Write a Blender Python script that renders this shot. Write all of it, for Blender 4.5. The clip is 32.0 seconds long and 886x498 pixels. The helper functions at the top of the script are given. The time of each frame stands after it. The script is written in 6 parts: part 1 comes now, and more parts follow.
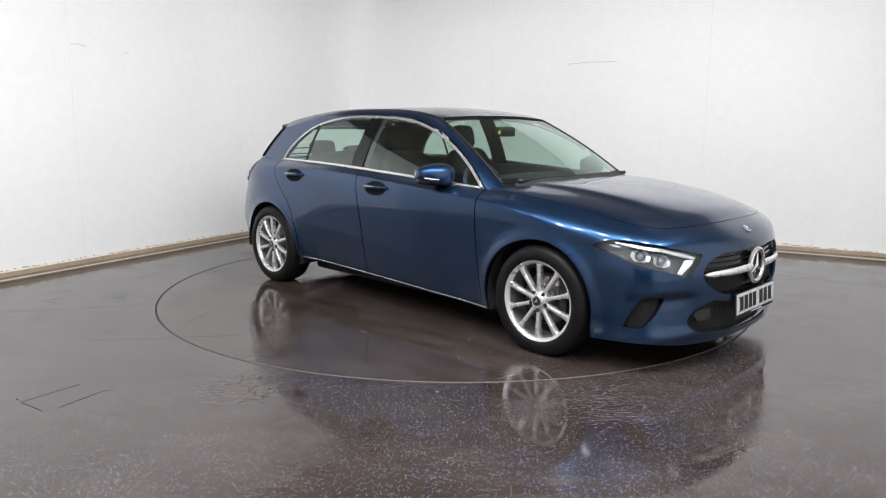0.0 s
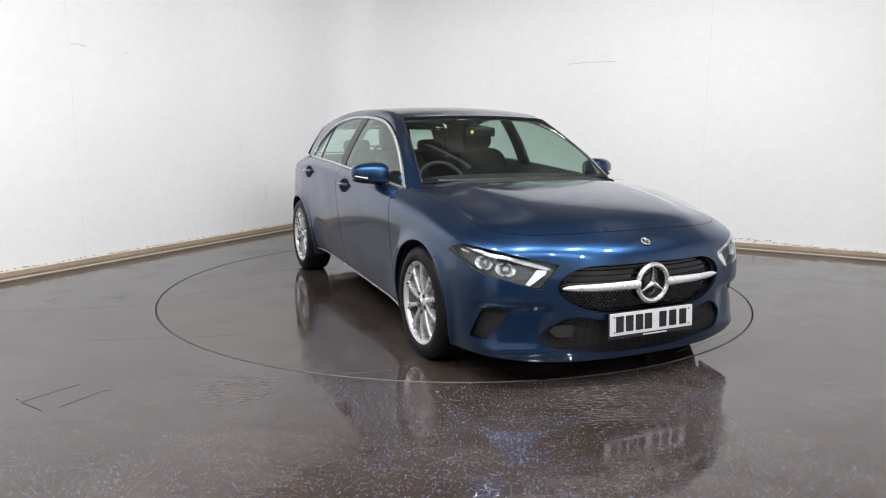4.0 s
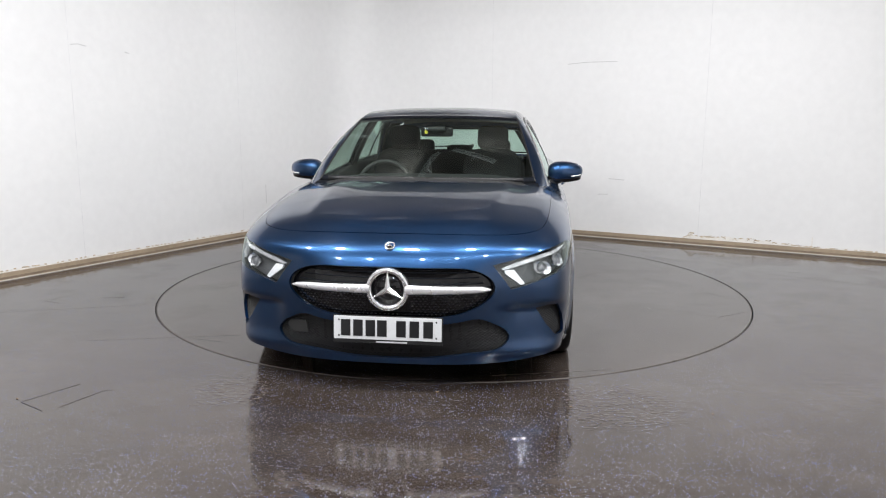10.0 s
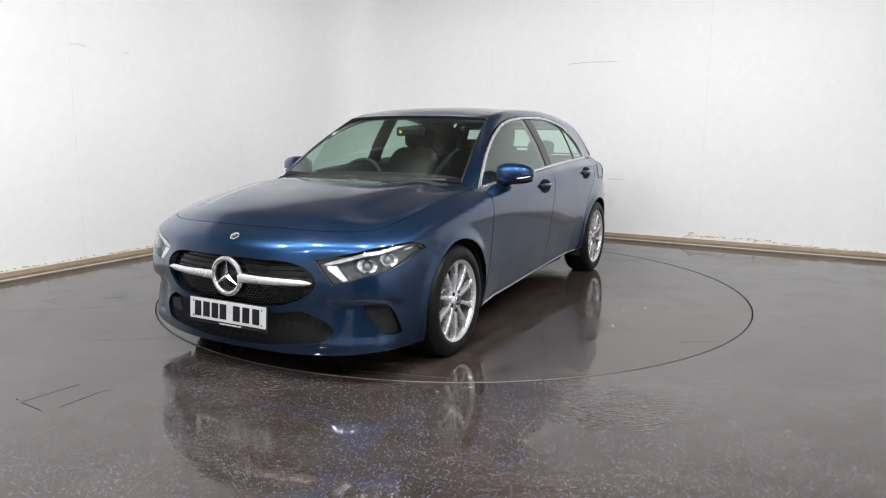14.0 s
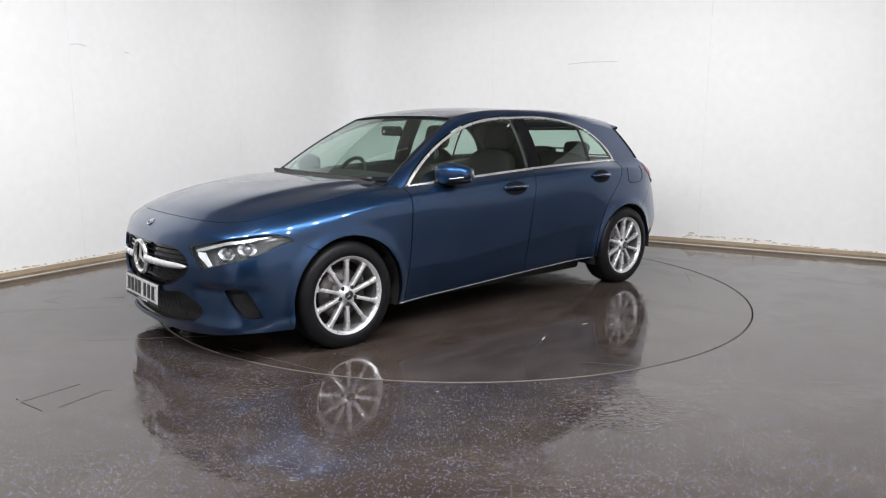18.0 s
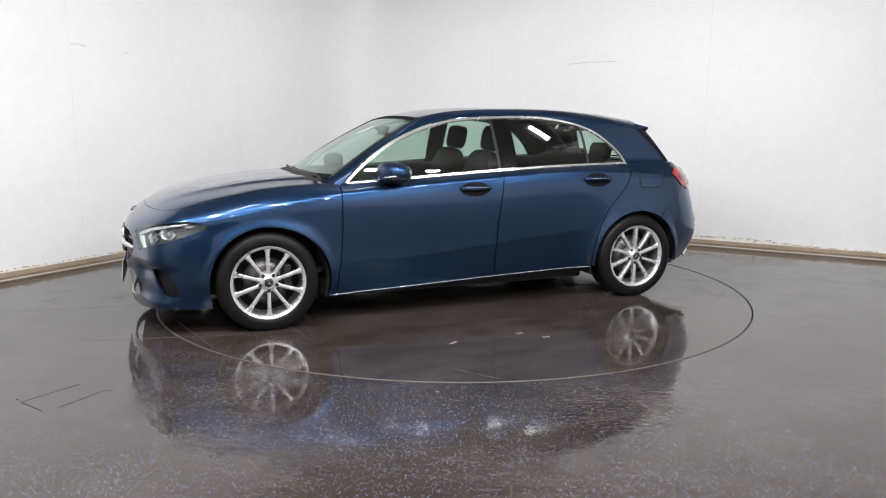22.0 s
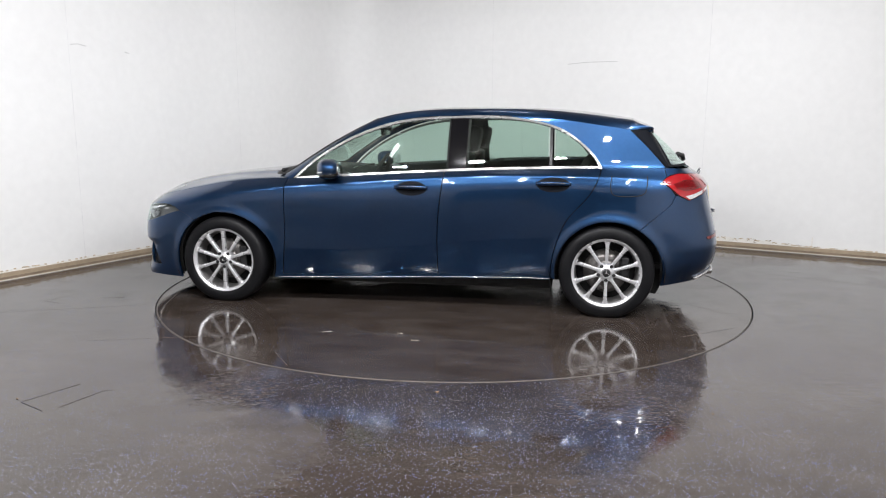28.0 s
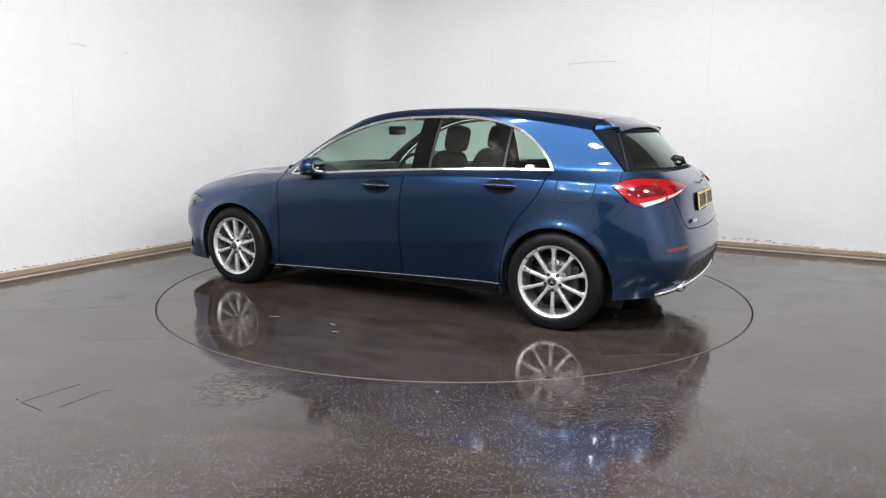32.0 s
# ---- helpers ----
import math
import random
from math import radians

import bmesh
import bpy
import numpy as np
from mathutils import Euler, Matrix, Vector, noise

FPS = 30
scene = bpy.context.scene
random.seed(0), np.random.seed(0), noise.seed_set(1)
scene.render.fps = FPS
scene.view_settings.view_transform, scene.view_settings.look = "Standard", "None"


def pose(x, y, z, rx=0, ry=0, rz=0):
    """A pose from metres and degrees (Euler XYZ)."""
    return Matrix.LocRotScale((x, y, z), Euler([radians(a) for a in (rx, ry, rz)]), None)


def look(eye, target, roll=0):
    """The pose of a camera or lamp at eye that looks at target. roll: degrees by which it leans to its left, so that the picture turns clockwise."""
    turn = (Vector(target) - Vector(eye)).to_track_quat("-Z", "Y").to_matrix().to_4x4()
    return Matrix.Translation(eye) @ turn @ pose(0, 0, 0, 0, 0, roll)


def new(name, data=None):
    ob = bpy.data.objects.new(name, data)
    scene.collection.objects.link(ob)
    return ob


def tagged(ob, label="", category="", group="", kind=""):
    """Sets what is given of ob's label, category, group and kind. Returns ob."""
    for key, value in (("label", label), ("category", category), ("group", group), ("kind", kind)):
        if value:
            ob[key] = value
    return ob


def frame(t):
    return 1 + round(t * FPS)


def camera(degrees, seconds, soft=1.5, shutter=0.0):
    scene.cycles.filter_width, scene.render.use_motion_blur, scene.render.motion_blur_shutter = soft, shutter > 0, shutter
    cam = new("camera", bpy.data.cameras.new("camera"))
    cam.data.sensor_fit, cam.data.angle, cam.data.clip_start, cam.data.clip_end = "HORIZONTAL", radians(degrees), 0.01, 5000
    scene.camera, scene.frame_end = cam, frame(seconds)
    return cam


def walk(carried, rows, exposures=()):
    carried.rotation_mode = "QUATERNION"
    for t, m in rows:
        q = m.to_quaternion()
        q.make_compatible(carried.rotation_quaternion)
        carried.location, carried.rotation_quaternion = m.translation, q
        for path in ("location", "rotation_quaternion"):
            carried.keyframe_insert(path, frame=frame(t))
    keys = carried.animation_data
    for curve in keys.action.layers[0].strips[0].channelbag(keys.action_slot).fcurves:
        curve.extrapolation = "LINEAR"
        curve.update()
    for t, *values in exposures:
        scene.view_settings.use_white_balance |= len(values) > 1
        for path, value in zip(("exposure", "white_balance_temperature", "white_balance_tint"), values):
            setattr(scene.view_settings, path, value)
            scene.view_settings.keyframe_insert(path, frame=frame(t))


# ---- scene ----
# A dark blue hatchback on a turntable in a white photo studio. World origin: the turntable's axis, on the floor.
cam = camera(63.58, 32.0, soft=1.15)
EYE = Vector((0.0, -5.694, 1.281))
VIEW = pose(*EYE, 90 - 9.81, 0, 0.807) @ pose(0, 0, 0, 0, 0, 0.26)
walk(cam, [(0, VIEW), (32.0, VIEW)])

# ---- light ----
world = bpy.data.worlds.new("studio_world")
scene.world = world
world.use_nodes = True
world.node_tree.nodes["Background"].inputs[0].default_value = (0.8, 0.85, 0.9, 1)
world.node_tree.nodes["Background"].inputs[1].default_value = 0.02
scene.view_settings.exposure = 0.0
LAMP_W = 41.0
CEIL = 3.25
LAMPS = [(x, y) for y in (-5.0, -2.9) for x in (-2.75, -1.65, -0.55, 0.55, 1.65, 2.75)] 
LAMP_SIZE = (0.20, 0.10)
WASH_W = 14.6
LAMP_TINT = (0.98, 0.98, 1.0)


# ---- materials ----
def nodes_of(name):
    m = bpy.data.materials.new(name)
    m.use_nodes = True
    return m, m.node_tree, m.node_tree.nodes["Principled BSDF"]


def node(tree, kind, **inputs):
    n = tree.nodes.new(kind)
    for k, v in inputs.items():
        n.inputs[k.replace("_", " ")].default_value = v
    return n


def mat(name, colour, rough=0.5, metal=0.0, coat=0.0, vary=0.12, scale=8.0, bump=0.0, bump_scale=60.0, ior=1.5, rough_vary=0.08):
    """A plain surface with colour and gloss that vary a little at two scales, and a fine relief."""
    m, t, b = nodes_of(name)
    co = t.nodes.new("ShaderNodeTexCoord")
    n1 = node(t, "ShaderNodeTexNoise", Scale=scale, Detail=4.0)
    n2 = node(t, "ShaderNodeTexNoise", Scale=scale * 14, Detail=3.0)
    t.links.new(co.outputs["Object"], n1.inputs["Vector"])
    t.links.new(co.outputs["Object"], n2.inputs["Vector"])
    mx = node(t, "ShaderNodeMath")
    mx.operation = "ADD"
    t.links.new(n1.outputs[0], mx.inputs[0])
    t.links.new(n2.outputs[0], mx.inputs[1])
    r = node(t, "ShaderNodeMapRange", From_Min=0.7, From_Max=1.3, To_Min=1 - vary, To_Max=1 + vary)
    t.links.new(mx.outputs[0], r.inputs[0])
    c = t.nodes.new("ShaderNodeVectorMath")
    c.operation = "SCALE"
    c.inputs[0].default_value = colour
    t.links.new(r.outputs[0], c.inputs["Scale"])
    t.links.new(c.outputs[0], b.inputs["Base Color"])
    rr = node(t, "ShaderNodeMapRange", From_Min=0.35, From_Max=0.65, To_Min=max(0.0, rough - rough_vary), To_Max=min(1.0, rough + rough_vary))
    t.links.new(n1.outputs[0], rr.inputs[0])
    t.links.new(rr.outputs[0], b.inputs["Roughness"])
    b.inputs["Metallic"].default_value = metal
    b.inputs["Coat Weight"].default_value = coat
    b.inputs["Coat Roughness"].default_value = 0.03
    b.inputs["IOR"].default_value = ior
    if bump:
        n3 = node(t, "ShaderNodeTexNoise", Scale=bump_scale, Detail=3.0)
        t.links.new(co.outputs["Object"], n3.inputs["Vector"])
        bp = node(t, "ShaderNodeBump", Strength=bump, Distance=0.002)
        t.links.new(n3.outputs[0], bp.inputs["Height"])
        t.links.new(bp.outputs[0], b.inputs["Normal"])
    return m


def paint_material():
    m = mat("blue_metallic_paint", (0.0158, 0.052, 0.131), 0.31, 0.92, 1.0, vary=0.05, scale=3.0, rough_vary=0.03)
    t = m.node_tree
    b = t.nodes["Principled BSDF"]
    b.inputs["Coat Roughness"].default_value = 0.02
    return m


def glass_material(name, tint, gloss_rough=0.0, gloss=0.06):
    """A thin tinted pane: it lets light through and mirrors by Fresnel."""
    m = bpy.data.materials.new(name)
    m.use_nodes = True
    t = m.node_tree
    t.nodes.clear()
    out = t.nodes.new("ShaderNodeOutputMaterial")
    mix = t.nodes.new("ShaderNodeMixShader")
    tr = t.nodes.new("ShaderNodeBsdfTransparent")
    tr.inputs[0].default_value = (*tint, 1)
    gl = t.nodes.new("ShaderNodeBsdfGlossy")
    gl.inputs["Roughness"].default_value = gloss_rough
    gl.inputs["Color"].default_value = (0.88, 1.0, 0.95, 1)
    lw = t.nodes.new("ShaderNodeLayerWeight")
    lw.inputs[0].default_value = 0.5
    pw = node(t, "ShaderNodeMath")
    pw.operation = "POWER"
    pw.inputs[1].default_value = 4.0
    ma = node(t, "ShaderNodeMath")
    ma.operation = "MULTIPLY_ADD"
    ma.inputs[1].default_value, ma.inputs[2].default_value = 0.90, gloss
    t.links.new(lw.outputs["Facing"], pw.inputs[0])
    t.links.new(pw.outputs[0], ma.inputs[0])
    t.links.new(ma.outputs[0], mix.inputs[0])
    t.links.new(tr.outputs[0], mix.inputs[1])
    t.links.new(gl.outputs[0], mix.inputs[2])
    t.links.new(mix.outputs[0], out.inputs[0])
    return m


def glow_material(name, colour, strength):
    m, t, b = nodes_of(name)
    b.inputs["Base Color"].default_value = (*colour, 1)
    b.inputs["Emission Color"].default_value = (*colour, 1)
    b.inputs["Emission Strength"].default_value = strength
    return m


def floor_material(name, rare=0.56, spots=()):
    """Dark brown-grey safety vinyl, damp and glossy, with fine blue and pale flecks."""
    m, t, b = nodes_of(name)
    L = t.links.new
    co = t.nodes.new("ShaderNodeTexCoord")
    big = node(t, "ShaderNodeTexNoise", Scale=1.1, Detail=5.0, Roughness=0.6)
    fine = node(t, "ShaderNodeTexNoise", Scale=70.0, Detail=3.0)
    L(co.outputs["Object"], big.inputs["Vector"])
    L(co.outputs["Object"], fine.inputs["Vector"])
    ramp = t.nodes.new("ShaderNodeValToRGB")
    ramp.color_ramp.elements[0].position, ramp.color_ramp.elements[0].color = 0.40, (0.029, 0.021, 0.0165, 1)
    ramp.color_ramp.elements[1].position, ramp.color_ramp.elements[1].color = 0.60, (0.056, 0.045, 0.039, 1)
    mott = node(t, "ShaderNodeTexNoise", Scale=7.0, Detail=7.0, Roughness=0.65)
    stretch = t.nodes.new("ShaderNodeMapping")
    stretch.inputs["Scale"].default_value = (0.35, 1.0, 1.0)
    L(co.outputs["Object"], stretch.inputs["Vector"])
    L(stretch.outputs[0], mott.inputs["Vector"])
    both = node(t, "ShaderNodeMath")
    both.operation = "MULTIPLY_ADD"
    both.inputs[1].default_value = 0.5
    half = node(t, "ShaderNodeMath")
    half.operation = "MULTIPLY"
    half.inputs[1].default_value = 0.5
    L(big.outputs[0], half.inputs[0])
    L(mott.outputs[0], both.inputs[0])
    L(half.outputs[0], both.inputs[2])
    L(both.outputs[0], ramp.inputs[0])
    vor = node(t, "ShaderNodeTexVoronoi", Scale=125.0)
    L(co.outputs["Object"], vor.inputs["Vector"])
    spot = node(t, "ShaderNodeMapRange", From_Min=0.18, From_Max=0.26, To_Min=1.0, To_Max=0.0)
    L(vor.outputs["Distance"], spot.inputs[0])
    sep = t.nodes.new("ShaderNodeSeparateColor")
    L(vor.outputs["Color"], sep.inputs[0])
    pick = node(t, "ShaderNodeMapRange", From_Min=rare, From_Max=rare + 0.05)
    L(sep.outputs[0], pick.inputs[0])
    fac = t.nodes.new("ShaderNodeMath")
    fac.operation = "MULTIPLY"
    L(spot.outputs[0], fac.inputs[0])
    L(pick.outputs[0], fac.inputs[1])
    fleck = t.nodes.new("ShaderNodeMix")
    fleck.data_type = "RGBA"
    fleck.inputs[6].default_value = (0.095, 0.17, 0.54, 1)
    fleck.inputs[7].default_value = (0.46, 0.50, 0.64, 1)
    L(sep.outputs[1], fleck.inputs[0])
    mix = t.nodes.new("ShaderNodeMix")
    mix.data_type = "RGBA"
    L(fac.outputs[0], mix.inputs[0])
    L(ramp.outputs[0], mix.inputs[6])
    L(fleck.outputs[2], mix.inputs[7])
    L(mix.outputs[2], b.inputs["Base Color"])
    b.inputs["IOR"].default_value = 1.56
    damp = node(t, "ShaderNodeTexNoise", Scale=2.3, Detail=8.0, Roughness=0.62, Distortion=0.6)
    L(co.outputs["Object"], damp.inputs["Vector"])
    rr = node(t, "ShaderNodeMapRange", From_Min=0.44, From_Max=0.60, To_Min=0.05, To_Max=0.19)
    L(damp.outputs[0], rr.inputs[0])
    L(rr.outputs[0], b.inputs["Roughness"])
    bp = node(t, "ShaderNodeBump", Strength=0.10, Distance=0.001)
    L(fine.outputs[0], bp.inputs["Height"])
    wave = node(t, "ShaderNodeTexNoise", Scale=6.0, Detail=2.0)
    L(co.outputs["Object"], wave.inputs["Vector"])
    bp2 = node(t, "ShaderNodeBump", Strength=0.05, Distance=0.01)
    L(wave.outputs[0], bp2.inputs["Height"])
    # patches of fine ripples, where the vinyl has lifted
    rip = node(t, "ShaderNodeTexNoise", Scale=26.0, Detail=2.0)
    squash = t.nodes.new("ShaderNodeMapping")
    squash.inputs["Scale"].default_value = (0.45, 1.0, 1.0)
    L(co.outputs["Object"], squash.inputs["Vector"])
    L(squash.outputs[0], rip.inputs["Vector"])
    patch = node(t, "ShaderNodeMapRange", From_Min=0.52, From_Max=0.66, To_Min=0.0, To_Max=1.0)
    L(big.outputs[0], patch.inputs[0])
    ripple = t.nodes.new("ShaderNodeMath")
    ripple.operation = "MULTIPLY"
    L(rip.outputs[0], ripple.inputs[0])
    L(patch.outputs[0], ripple.inputs[1])
    bp3 = node(t, "ShaderNodeBump", Strength=0.22, Distance=0.006)
    L(ripple.outputs[0], bp3.inputs["Height"])
    L(bp2.outputs[0], bp3.inputs["Normal"])
    # pimpled wet patches
    last = bp3
    for at, reach in spots:
        far = t.nodes.new("ShaderNodeVectorMath")
        far.operation = "DISTANCE"
        far.inputs[1].default_value = at
        wob = t.nodes.new("ShaderNodeVectorMath")
        wob.operation = "ADD"
        L(co.outputs["Object"], wob.inputs[0])
        jag = node(t, "ShaderNodeTexNoise", Scale=9.0, Detail=4.0)
        L(co.outputs["Object"], jag.inputs["Vector"])
        jags = t.nodes.new("ShaderNodeVectorMath")
        jags.operation = "SCALE"
        jags.inputs["Scale"].default_value = 0.35
        L(jag.outputs["Color"], jags.inputs[0])
        L(jags.outputs[0], wob.inputs[1])
        L(wob.outputs[0], far.inputs[0])
        near = node(t, "ShaderNodeMapRange", From_Min=reach * 0.55, From_Max=reach, To_Min=1.0, To_Max=0.0)
        L(far.outputs["Value"], near.inputs[0])
        drops = node(t, "ShaderNodeTexNoise", Scale=48.0, Detail=1.0)
        L(squash.outputs[0], drops.inputs["Vector"])
        step = node(t, "ShaderNodeMapRange", From_Min=0.52, From_Max=0.62)
        L(drops.outputs[0], step.inputs[0])
        lump = t.nodes.new("ShaderNodeMath")
        lump.operation = "MULTIPLY"
        L(step.outputs[0], lump.inputs[0])
        L(near.outputs[0], lump.inputs[1])
        bp4 = node(t, "ShaderNodeBump", Strength=0.55, Distance=0.0025)
        L(lump.outputs[0], bp4.inputs["Height"])
        L(last.outputs[0], bp4.inputs["Normal"])
        last = bp4
    L(last.outputs[0], bp.inputs["Normal"])
    L(bp.outputs[0], b.inputs["Normal"])
    return m


PAINT = paint_material()
GLASS = glass_material("tinted_window_glass", (0.72, 0.86, 0.79), gloss=0.13)
SCREEN = glass_material("windscreen_glass", (0.70, 0.84, 0.78), gloss=0.09)
LENS = glass_material("clear_lamp_lens", (0.92, 0.94, 0.95))
BLACK = mat("black_plastic", (0.012, 0.012, 0.013), 0.45, bump=0.1)
GLOSSBLACK = mat("gloss_black_trim", (0.004, 0.004, 0.005), 0.08, vary=0.05, rough_vary=0.02)
DARK = mat("dark_underbody", (0.008, 0.008, 0.008), 0.8)
CABIN = mat("dark_cabin_trim", (0.030, 0.030, 0.030), 0.65, ior=1.35, bump=0.10, bump_scale=200)
SEAT = mat("black_seat_leatherette", (0.007, 0.007, 0.0075), 0.75, ior=1.3, bump=0.06, bump_scale=40)
RUBBER = mat("tyre_rubber", (0.007, 0.007, 0.008), 0.42, bump=0.2, bump_scale=90, ior=1.25)
DEEPRED = mat("deep_red_insert", (0.12, 0.002, 0.004), 0.12, 0.0, 1.0)
ALLOY = mat("silver_alloy", (0.70, 0.70, 0.715), 0.32, 0.68, 0.4, vary=0.05)
# Darker copy of the alloy: shade behind the spokes put into the colour
BARREL = mat("rim_barrel_painted_shade", (0.20, 0.195, 0.19), 0.5, 0.6, vary=0.25, scale=20)
CAPRING = mat("silver_cap_ring", (0.6, 0.6, 0.61), 0.25, 0.8)
CHROME = mat("polished_chrome", (0.85, 0.85, 0.86), 0.12, 0.85, vary=0.03, rough_vary=0.03)
TRIM = mat("bright_window_trim", (0.66, 0.66, 0.66), 0.20, 0.75, vary=0.03)
STUD = mat("dull_grille_studs", (0.035, 0.035, 0.038), 0.3, 0.6)
LAMPGREY = mat("grey_lamp_bowl", (0.12, 0.122, 0.127), 0.35, 0.3)
# Matt black for trims; on the handle cups it paints the recess's shade
CUP = mat("matt_black_trim_and_cup_shade", (0.006, 0.007, 0.010), 0.75, ior=1.2)
REFLECTOR = mat("lamp_reflector", (0.80, 0.81, 0.83), 0.18, 0.70, vary=0.45, scale=70)
PROJECTOR = mat("projector_glass", (0.22, 0.225, 0.24), 0.12, 0.3, 1.0, vary=0.2, scale=40)
REVERSELENS = mat("ribbed_reversing_lens", (0.50, 0.50, 0.51), 0.2, 0.0, 1.0, vary=0.3, scale=60)
MIRROR = mat("mirror_glass", (0.55, 0.56, 0.57), 0.05, 1.0, vary=0.02, rough_vary=0.01)
SATIN = mat("satin_silver", (0.75, 0.75, 0.76), 0.28, 0.55, vary=0.04)
STEEL = mat("brake_steel", (0.16, 0.15, 0.145), 0.35, 0.9)
WHITEPLATE = mat("white_reflective_plate", (0.56, 0.57, 0.58), 0.3, vary=0.03)
YELLOWPLATE = mat("yellow_reflective_plate", (0.72, 0.56, 0.20), 0.3, vary=0.03)
INK = mat("black_ink", (0.008, 0.008, 0.009), 0.4)
REDLENS = mat("red_lamp_lens", (0.29, 0.003, 0.007), 0.16, 0.0, 1.0, vary=0.08)
WHITELENS = mat("frosted_white_lens", (0.75, 0.76, 0.77), 0.15, 0.0, 1.0)
LINEN = mat("grey_headliner", (0.20, 0.20, 0.195), 0.9)
WALLPAINT = mat("white_wall_paint", (0.80, 0.80, 0.795), 0.55, vary=0.025, scale=0.9, bump=0.05)
DARKWALL = mat("grey_wall_boards", (0.50, 0.49, 0.48), 0.7)
UNSEENWALL = mat("dark_unseen_wall", (0.03, 0.03, 0.032), 0.9)
BEAD = mat("pale_sealing_bead", (0.66, 0.62, 0.56), 0.5)
JOINTPAINT = mat("joint_paint", (0.74, 0.74, 0.74), 0.5)
SCUFF = mat("grey_scuff", (0.52, 0.52, 0.51), 0.7)
PLASTER = mat("bare_plaster", (0.55, 0.47, 0.36), 0.9, vary=0.3, scale=30)
PEELED = mat("bared_cream_plaster", (0.78, 0.76, 0.72), 0.8, vary=0.12, scale=14)
CRUMB = mat("tan_dirt", (0.20, 0.14, 0.08), 0.8)
BOARD = mat("worn_wooden_skirting", (0.36, 0.285, 0.20), 0.55, vary=0.16, scale=1.6, bump=0.2)
GRIME = mat("grimy_board_edge", (0.22, 0.165, 0.115), 0.6, vary=0.35, scale=5.0)
CEILPAINT = mat("dark_ceiling_boards", (0.24, 0.215, 0.20), 0.8)
FLOORMAT = floor_material("damp_speckled_vinyl", spots=(((0.93, -2.36, 0.17), 0.34), ((-0.88, -2.18, 0.17), 0.26)))
TABLEMAT = floor_material("damp_turntable_vinyl", 0.90)
JOINTFLOOR = mat("vinyl_weld", (0.085, 0.075, 0.068), 0.35)
SEAM = mat("dark_joint", (0.006, 0.006, 0.006), 0.7)
LAMPBODY = mat("lamp_housing", (0.7, 0.7, 0.7), 0.4)
YELLOW = mat("yellow_sticker", (0.75, 0.65, 0.05), 0.5)


# ---- mesh helpers ----
def mesh_ob(name, verts, faces, material, parent=None, normals=None, label="", smooth=True):
    me = bpy.data.meshes.new(name)
    me.from_pydata([tuple(map(float, v)) for v in verts], [], [tuple(map(int, f)) for f in faces])
    me.materials.append(material)
    if smooth:
        me.polygons.foreach_set("use_smooth", [True] * len(me.polygons))
    me.update()
    if normals is not None:
        me.normals_split_custom_set_from_vertices([tuple(map(float, n)) for n in normals])
    ob = new(name, me)
    if parent is not None:
        ob.parent = parent
    if label:
        tagged(ob, label)
    return ob


def part(name, bm, material, parent, label="", smooth=False):
    me = bpy.data.meshes.new(name)
    bmesh.ops.recalc_face_normals(bm, faces=bm.faces)
    for f in bm.faces:
        f.smooth = smooth
    bm.to_mesh(me)
    bm.free()
    me.materials.append(material)
    if smooth:
        me.set_sharp_from_angle(angle=radians(40))
    ob = new(name, me)
    if parent is not None:
        ob.parent = parent
    if label:
        tagged(ob, label)
    return ob


def box_bm(size, at=(0, 0, 0), bevel=0.0, rot=None, segs=2, bm=None):
    bm2 = bmesh.new()
    bmesh.ops.create_cube(bm2, size=1)
    bmesh.ops.scale(bm2, vec=size, verts=bm2.verts)
    if bevel:
        bmesh.ops.bevel(bm2, geom=bm2.edges[:], offset=bevel, segments=segs, affect="EDGES", profile=0.5)
    if rot is not None:
        bmesh.ops.transform(bm2, matrix=rot, verts=bm2.verts)
    bmesh.ops.translate(bm2, vec=at, verts=bm2.verts)
    if bm is None:
        return bm2
    me = bpy.data.meshes.new("tmp")
    bm2.to_mesh(me)
    bm2.free()
    bm.from_mesh(me)
    bpy.data.meshes.remove(me)
    return bm


def lathe(profile, n, axis="y"):
    """Verts and faces of a profile of (radius, height) turned round the axis."""
    verts, faces = [], []
    for k in range(n):
        a = 2 * math.pi * k / n
        for r, hgt in profile:
            verts.append((r * math.cos(a), hgt, r * math.sin(a)) if axis == "y" else (r * math.cos(a), r * math.sin(a), hgt))
    m = len(profile)
    for k in range(n):
        for j in range(m - 1):
            a, b = k * m + j, ((k + 1) % n) * m + j
            faces.append((a, a + 1, b + 1, b))
    return verts, faces


def tube(points, radius, n=8, squash=1.0):
    """A round bar along points, with capped ends."""
    pts = [Vector(p) for p in points]
    verts, faces = [], []
    for i, p in enumerate(pts):
        d = (pts[min(i + 1, len(pts) - 1)] - pts[max(i - 1, 0)]).normalized()
        side = d.cross(Vector((0, 0, 1)))
        side = side.normalized() if side.length > 1e-4 else Vector((1, 0, 0))
        up = side.cross(d)
        for k in range(n):
            a = 2 * math.pi * k / n
            verts.append(p + side * math.cos(a) * radius + up * math.sin(a) * radius * squash)
    for i in range(len(pts) - 1):
        for k in range(n):
            faces.append((i * n + k, i * n + (k + 1) % n, (i + 1) * n + (k + 1) % n, (i + 1) * n + k))
    faces.append(tuple(range(n))[::-1])
    faces.append(tuple((len(pts) - 1) * n + k for k in range(n)))
    return verts, faces


